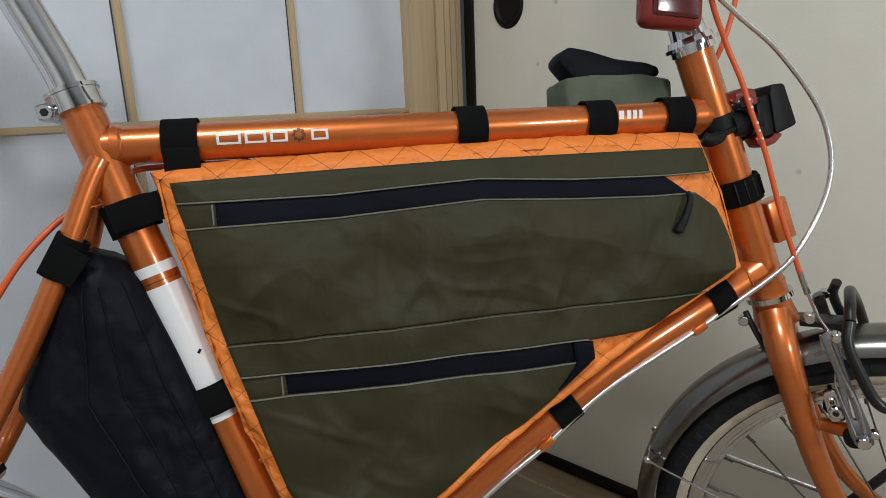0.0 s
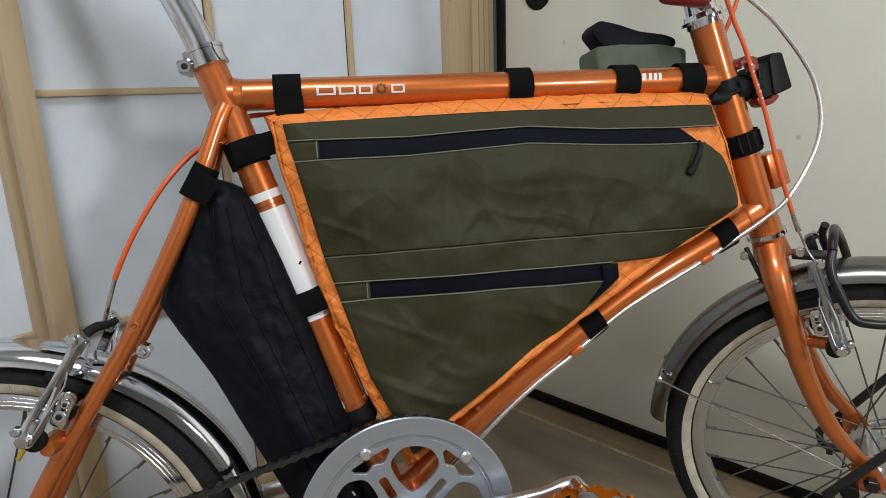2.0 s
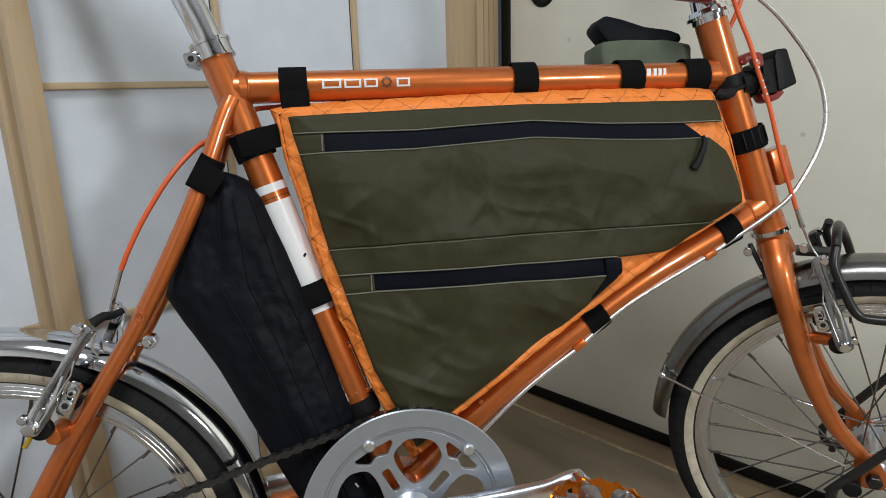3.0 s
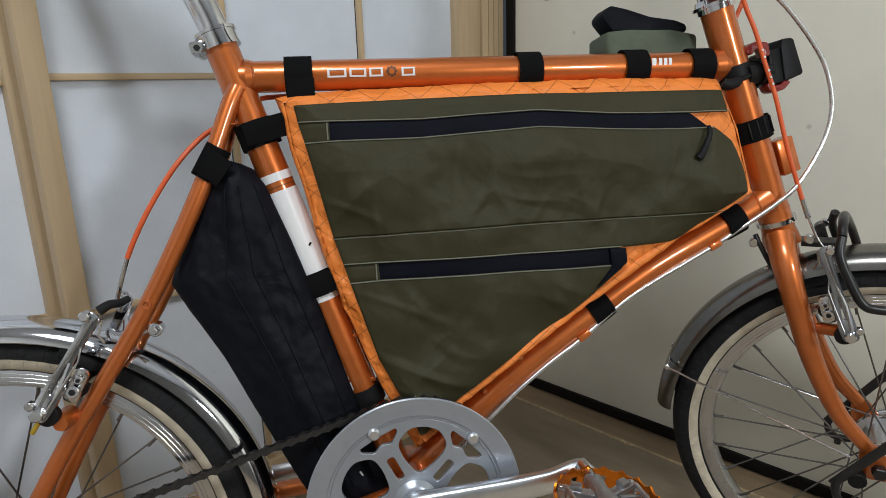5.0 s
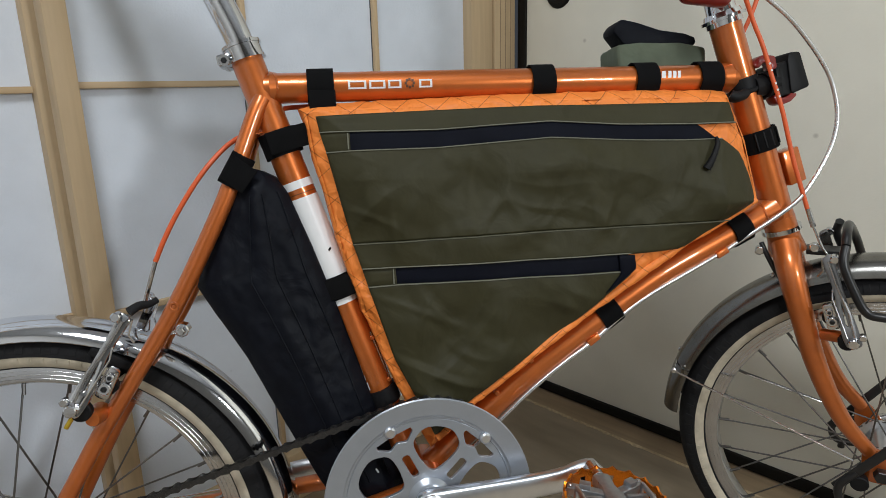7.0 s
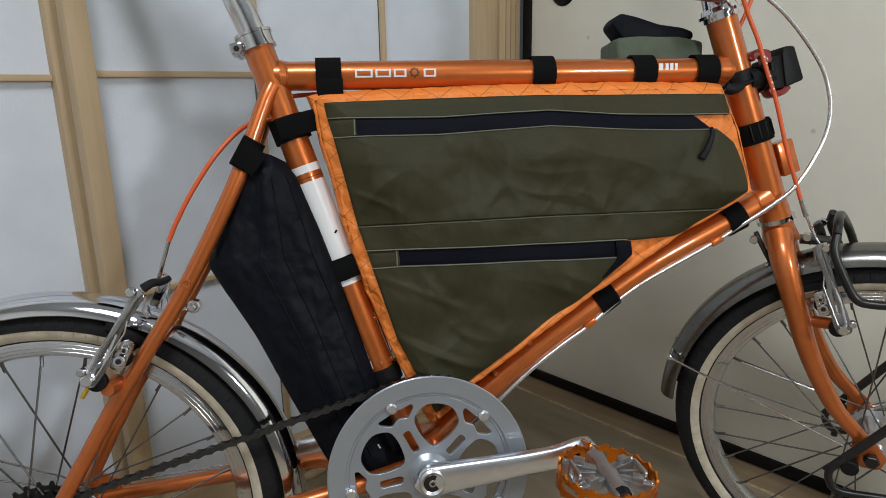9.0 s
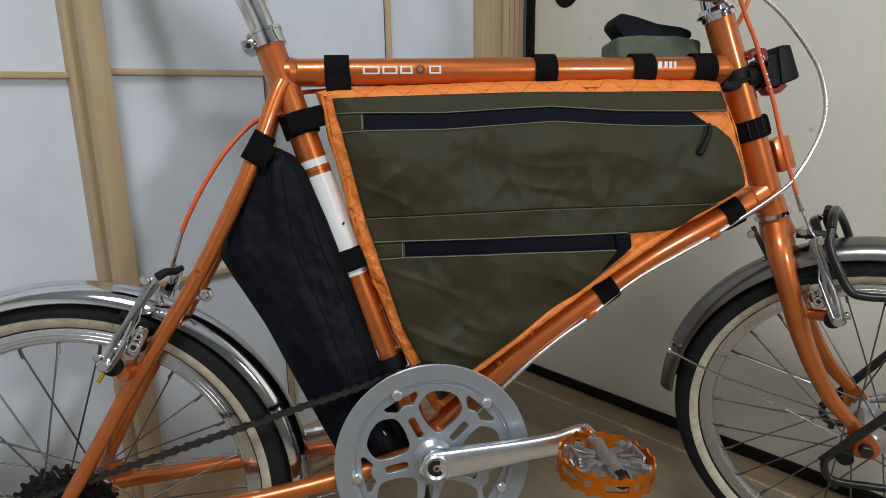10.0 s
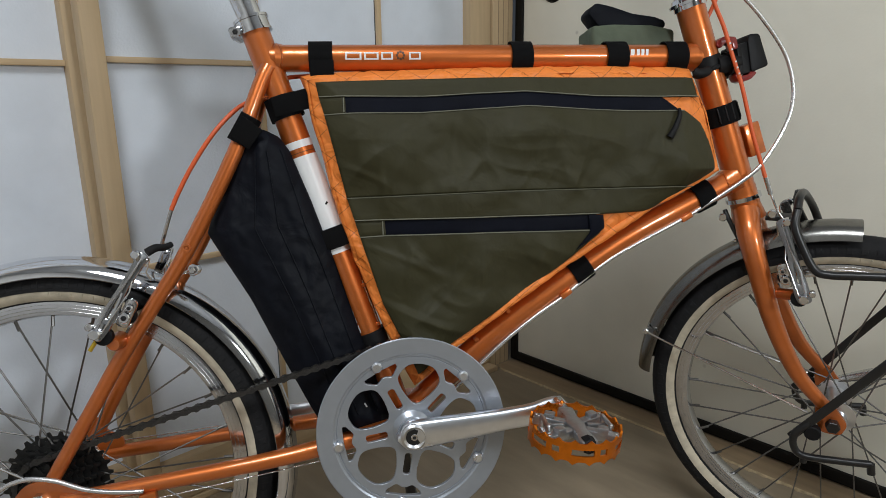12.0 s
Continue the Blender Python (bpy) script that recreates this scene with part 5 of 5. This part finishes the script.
part("zip_pull", tube(spline([(0.3345, pull_y + 0.004, 0.646), (0.3335, pull_y, 0.638), (0.327, pull_y, 0.622), (0.3215, pull_y + 0.002, 0.612)], 5), (0.0020, 0.0046), 12), BLACK_PLASTIC, frame_bag)
# gusset round the edge and plain back
outline = [*OUT_L, (0.10, 0.6935), (0.24, 0.6945), *OUT_R[:0:-1]]
fine = []
for a, b in zip(outline, outline[1:] + outline[:1]):
    n = max(2, int((Vector(b) - Vector(a)).length / 0.012))
    fine += [Vector(a).lerp(Vector(b), k / n) for k in range(n)]
mid = sum(fine, Vector((0, 0))) / len(fine)
gus = bmesh.new()
cols = []
for i, p in enumerate(fine):
    tang = (fine[(i + 1) % len(fine)] - fine[i - 1]).normalized()
    nrm = Vector((-tang.y, tang.x))
    if nrm.dot(p - mid) < 0:
        nrm = -nrm
    w = 0.0024 * noise.noise(Vector((p.x * 70, 2.0, p.y * 70)))
    col = []
    for out, y in ((-0.001, -0.0275), (0.0012 + w, -0.0265), (0.0022 + w, -0.022), (0.003 + w, -0.014), (0.003 - w, 0.0), (0.002, 0.022), (-0.006, 0.030)):
        lift = 0.0085 * min(1.0, max(0.0, (y + 0.026) / 0.016)) if p.y > 0.687 and y < 0.02 else 0.0
        q = p + nrm * (out + lift)
        col.append(gus.verts.new((q.x, y + w, q.y)))
    cols.append(col)
for i in range(len(cols)):
    a, b = cols[i], cols[(i + 1) % len(cols)]
    for j in range(len(a) - 1):
        gus.faces.new((a[j], b[j], b[j + 1], a[j + 1]))
part("gusset", gus, ORANGE_CLOTH, frame_bag, "orange sailcloth gusset with stitched diamonds", smooth=60)
binding = bmesh.new()
cols = []
EDGE = [(0.006, 0.330), (0.050, 0.3690), (0.118, 0.4130), (0.192, 0.4615), (0.305, 0.5275), (0.396, 0.5725)]
for i in range(141):
    q = along(EDGE, i / 140)
    w = noise.noise(Vector((q.x * 75, 2.0, q.y * 60)))
    v = noise.noise(Vector((q.x * 30, 9.0, q.y * 30)))
    col = []
    for k in range(8):
        t = 2 * math.pi * k / 8
        across, deep = (0.0046 + 0.0012 * v) * math.cos(t), (0.0030 + 0.0010 * w) * math.sin(t)
        col.append(binding.verts.new((q.x - 0.54 * across, -0.0305 + deep + 0.0012 * w, q.y + 0.84 * across + 0.0010 * w)))
    cols.append(col)
for a, b in zip(cols, cols[1:]):
    for k in range(8):
        binding.faces.new((a[k], a[(k + 1) % 8], b[(k + 1) % 8], b[k]))
part("edge_binding", binding, ORANGE_CLOTH, frame_bag, "puckered orange edge binding", smooth=60)
back = bmesh.new()
back.faces.new([back.verts.new((p.x + (mid.x - p.x) * 0.02, 0.030, p.y + (mid.y - p.y) * 0.02)) for p in fine])
part("back_panel", back, OLIVE, frame_bag)


# hook-and-loop straps


def strap_round(a, b, r, parent, drop=None, wide=None):
    """A webbing loop round a tube from a to b, with a slightly raised overlap."""
    a, b = Vector(a), Vector(b)
    d = (b - a).normalized()
    bm = bmesh.new()
    y = Vector((0, 1, 0))
    up = y.cross(d)
    rings = []
    for k in range(40):
        t = 2 * math.pi * k / 40
        g = r + 0.0005 * math.sin(3 * t) + (0.0014 if 0.2 < t < 2.2 else 0)
        u = y * math.cos(t) + up * math.sin(t)
        rings.append([bm.verts.new(p + u * q) for p, q in ((a, g - 0.0016), (a, g), (b, g), (b, g - 0.0016))])
    for k in range(40):
        u, v = rings[k], rings[(k + 1) % 40]
        for j in range(4):
            bm.faces.new((u[j], u[(j + 1) % 4], v[(j + 1) % 4], v[j]))
    return part("strap", bm, WEBBING, parent, smooth=50)


for x0, x1 in ((-0.1085, -0.0820), (0.1345, 0.1600), (0.2570, 0.2835), (0.3365, 0.3635)):
    strap_round((x0, 0, 0.7172), (x1 + 0.001, 0, 0.7172), 0.0190, frame_bag)
part("strap_tail", block(-0.1075, -0.0800, -0.0195, -0.0170, 0.688, 0.712, 0.0008, m=Matrix.Translation((0.0, 0, 0))), WEBBING, frame_bag)
for z0, z1 in ((0.6475, 0.6725), (0.4925, 0.5165)):
    strap_round(on_seat(z0), on_seat(z1), 0.0195, frame_bag)
for a, b in (((-0.152, 0.6600), (-0.108, 0.6675)), ((-0.108, 0.503), (-0.066, 0.5085))):
    c = (Vector(a) + Vector(b)) / 2
    part("strap_tail", block(-0.022, 0.022, -0.0010, 0.0010, -0.0115, 0.0115, 0.0006, m=Matrix.Translation((c.x, -0.0195, c.y)) @ Matrix.Rotation(radians(-14), 4, "Y")), WEBBING, frame_bag)
for f0 in ((0.2085, 0.4425, 0.2305, 0.4565), (0.379, 0.5325, 0.4015, 0.5425)):
    strap_round((f0[0], 0, f0[1]), (f0[2], 0, f0[3]), 0.0190, frame_bag)
strap_round(on_axis(0.630), on_axis(0.6545), 0.0212, frame_bag)
for k in range(4):
    q = on_axis(0.642)
    part("strap_rib", block(-0.001, 0.001, -0.001, 0.001, -0.010, 0.010, 0.0004, m=Matrix.Translation((q.x - 0.013 + 0.009 * k, -0.0215 + 0.0026 * abs(k - 1.5), q.z - 0.003 * (1 - k))) @ Matrix.Rotation(radians(-17.5), 4, "Y")), BLACK_PLASTIC, frame_bag)


# ---- the small bag behind the seat tube ----
rear_bag = thing("wedge_bag", LEANING, "black nylon wedge bag strapped between seat tube and stays", "bag")
WL = [(-0.112, 0.270), (-0.126, 0.296), (-0.157, 0.363), (-0.190, 0.437), (-0.234, 0.5165), (-0.208, 0.590), (-0.190, 0.632)]
WR = [(-0.030, 0.270), (-0.060, 0.372), (-0.091, 0.478), (-0.1150, 0.552), (-0.1225, 0.572), (-0.1360, 0.609), (-0.1480, 0.6255), (-0.160, 0.632)]


def wedge_y(side):
    def f(x, z):
        l, r = x_at(WL, min(0.6315, max(0.2705, z))), x_at(WR, min(0.6315, max(0.2705, z)))
        e = max(0.0, min(x - l, r - x, 0.634 - z, z - 0.258))
        y = 0.016 + 0.020 * (1 - math.exp(-e / 0.016))
        s = (x - l) / max(0.01, r - l)
        y += 0.003 * math.exp(-((s - 0.53) / 0.10) ** 2) * (1 if side < 0 else 0)
        y += 0.0040 * noise.noise(Vector((x * 14 + z * 9, side * 3.0, z * 8 - x * 10))) + 0.0018 * noise.noise(Vector((x * 45 + z * 12, side, z * 34))) + 0.0012 * noise.noise(Vector((x * 110, side * 2, z * 85)))
        return side * y

    return f


top_line = [(-0.190, 0.632), (-0.175, 0.637), (-0.160, 0.632)]
low_line = [(-0.112, 0.270), (-0.065, 0.262), (-0.030, 0.270)]
part("front_face", patch(low_line, top_line, WL, WR, 64, 120, wedge_y(-1), 0.016), BLACK_CLOTH, rear_bag, smooth=55)
part("back_face", patch(low_line, top_line, WL, WR, 24, 36, wedge_y(1), -0.016), BLACK_CLOTH, rear_bag, smooth=55)
side_bm = bmesh.new()
edge = [along(WL, i / 30) for i in range(31)] + [along(WR, 1 - i / 30) for i in range(31)]
cols = []
for p in edge:
    cols.append([side_bm.verts.new((p.x, y, p.y)) for y in (-0.0165, 0.0, 0.0165)])
for a, b in zip(cols, cols[1:] + cols[:1]):
    for j in range(2):
        side_bm.faces.new((a[j], b[j], b[j + 1], a[j + 1]))
part("side_wall", side_bm, BLACK_CLOTH, rear_bag, smooth=55)
for s0, s1 in ((0.40, 0.46), (0.60, 0.66), (0.86, 0.88)):
    pts = []
    for i in range(41):
        t = 0.06 + 0.86 * i / 40
        l, r = along(WL, t), along(WR, t)
        q = l.lerp(r, s0 + (s1 - s0) * t)
        pts.append((q.x, wedge_y(-1)(q.x, q.y) - 0.0006, q.y))
    part("seam_piping", tube(pts, 0.0009, 6), BLACK_CLOTH, rear_bag)
d = Vector((-0.247, 0, -0.41)).normalized()
c0 = Vector((-0.184, -0.0265, 0.632))
strap_round(c0 - d * 0.018 + Vector((0, 0, 0)), c0 + d * 0.016, 0.0115, rear_bag)
part("strap_tail", block(-0.014, 0.012, -0.0012, 0.0012, -0.0135, 0.0135, 0.0008, m=Matrix.Translation((-0.180, -0.0375, 0.628)) @ Matrix.Rotation(radians(38), 4, "Y")), WEBBING, rear_bag)
for x, z, a in ((-0.092, 0.322, 30), (-0.0885, 0.3145, 30), (-0.062, 0.302, 60)):
    part("print_bar", block(-0.0028, 0.0028, -0.0003, 0.0003, -0.0009, 0.0009, 0.0001, m=Matrix.Translation((x, wedge_y(-1)(x, z) - 0.0012, z)) @ Matrix.Rotation(radians(a), 4, "Y")), WHITE_PAINT, rear_bag)
part("strap", block(-0.060, -0.028, -0.026, -0.020, 0.262, 0.286, 0.002), WEBBING, rear_bag)


# ---- the small green bag on the far side of the top tube ----
pouch = thing("top_tube_pouch", LEANING, "grey-green canvas pouch with a black flap beside the top tube", "pouch")
pb = block(0.252, 0.3665, 0.022, 0.075, 0.690, 0.7625, 0.005, seg=3)
bmesh.ops.subdivide_edges(pb, edges=pb.edges[:], cuts=3, use_grid_fill=True)
for v in pb.verts:
    v.co += Vector((0, 1, 0.6)) * 0.004 * noise.noise(v.co * 40)
    v.co.z += 0.006 * math.sin((v.co.x - 0.252) / 0.134 * math.pi) * (1 if v.co.z > 0.74 else 0) - (0.008 * (v.co.x - 0.252) / 0.134 if v.co.z > 0.74 else 0)
part("body", pb, OLIVE_LIGHT, pouch)
fl = rounded([(0.2535, 0.781), (0.2620, 0.7905), (0.282, 0.7865), (0.3115, 0.7775), (0.343, 0.7735), (0.3545, 0.7695), (0.3555, 0.7650), (0.31, 0.7650), (0.2665, 0.7655)], 0.004)
fb = plate([fl], 0.030, 0.064, 0.003)
part("flap", fb, BLACK_CLOTH, pouch, "black folded flap")

# ---- the phone holder ----
mount = thing("phone_holder", LEANING, "black and red clamp holder on the head tube", "phone holder")
part("grip_block", plate([rounded([(0.4300, 0.7275), (0.4475, 0.7325), (0.4520, 0.6965), (0.4340, 0.6925)], 0.002)], -0.0175, 0.0175, 0.0015), BLACK_PLASTIC, mount)
part("jaw", plate([rounded([(0.4470, 0.7404), (0.4585, 0.7412), (0.4715, 0.7040), (0.4510, 0.6965), (0.4455, 0.7330)], 0.0022)], -0.0200, 0.0185, 0.0018), BLACK_PLASTIC, mount)
part("jaw_pad", plate([rounded([(0.4300, 0.7230), (0.4345, 0.7260), (0.4385, 0.6960), (0.4345, 0.6940)], 0.001)], -0.0190, 0.0175, 0.0006), BLACK_PLASTIC, mount)
part("collar", tube([on_axis(0.700), on_axis(0.716)], 0.0190, 20), BLACK_PLASTIC, mount)
part("neck", rod((0.404, -0.010, 0.704), (0.436, -0.008, 0.709), 0.0125, 14), BLACK_PLASTIC, mount)
part("neck_ridge", rod((0.419, -0.010, 0.706), (0.424, -0.0095, 0.7075), 0.0150, 18), BLACK_PLASTIC, mount)
part("red_clip", plate([rounded([(0.4020, 0.7285), (0.4085, 0.7365), (0.4140, 0.7390), (0.4280, 0.7378), (0.4308, 0.7255), (0.4260, 0.7240), (0.4240, 0.7320), (0.4130, 0.7325), (0.4080, 0.7260)], 0.0025)], -0.0180, -0.002, 0.0012), RED_PLASTIC, mount)
part("red_clip", plate([rounded([(0.4285, 0.6915), (0.4330, 0.6845), (0.4390, 0.6835), (0.4500, 0.6870), (0.4574, 0.6940), (0.4520, 0.6955), (0.4460, 0.6905), (0.4370, 0.6890), (0.4335, 0.6935)], 0.002)], -0.0180, -0.002, 0.0012), RED_PLASTIC, mount)
part("lever", tube(spline([(0.369, -0.021, 0.694), (0.374, -0.023, 0.692), (0.384, -0.022, 0.694), (0.389, -0.020, 0.697)], 4), (0.0068, 0.0056), 14), BLACK_PLASTIC, mount)
part("lever_arm", rod((0.388, -0.021, 0.6965), (0.408, -0.018, 0.703), 0.0030, 10), BLACK_PLASTIC, mount)

# ---- the red lamp on the handle post ----
lamp = thing("red_lamp", LEANING, "dark red plastic lamp hung on the handle post", "bicycle lamp")
LM = Matrix.Translation((0.334, -0.030, 0.822)) @ Matrix.Rotation(radians(6), 4, "Y")
part("housing", block(-0.030, 0.030, -0.012, 0.012, -0.030, 0.034, 0.010, m=LM, seg=4), RED_PLASTIC, lamp)
part("lens", block(-0.023, 0.023, -0.0145, -0.008, -0.022, 0.030, 0.004, m=LM, seg=3), RED_DARK, lamp)
part("bracket", rod((0.345, -0.024, 0.822), (0.366, -0.004, 0.822), 0.009, 10), BLACK_PLASTIC, lamp)
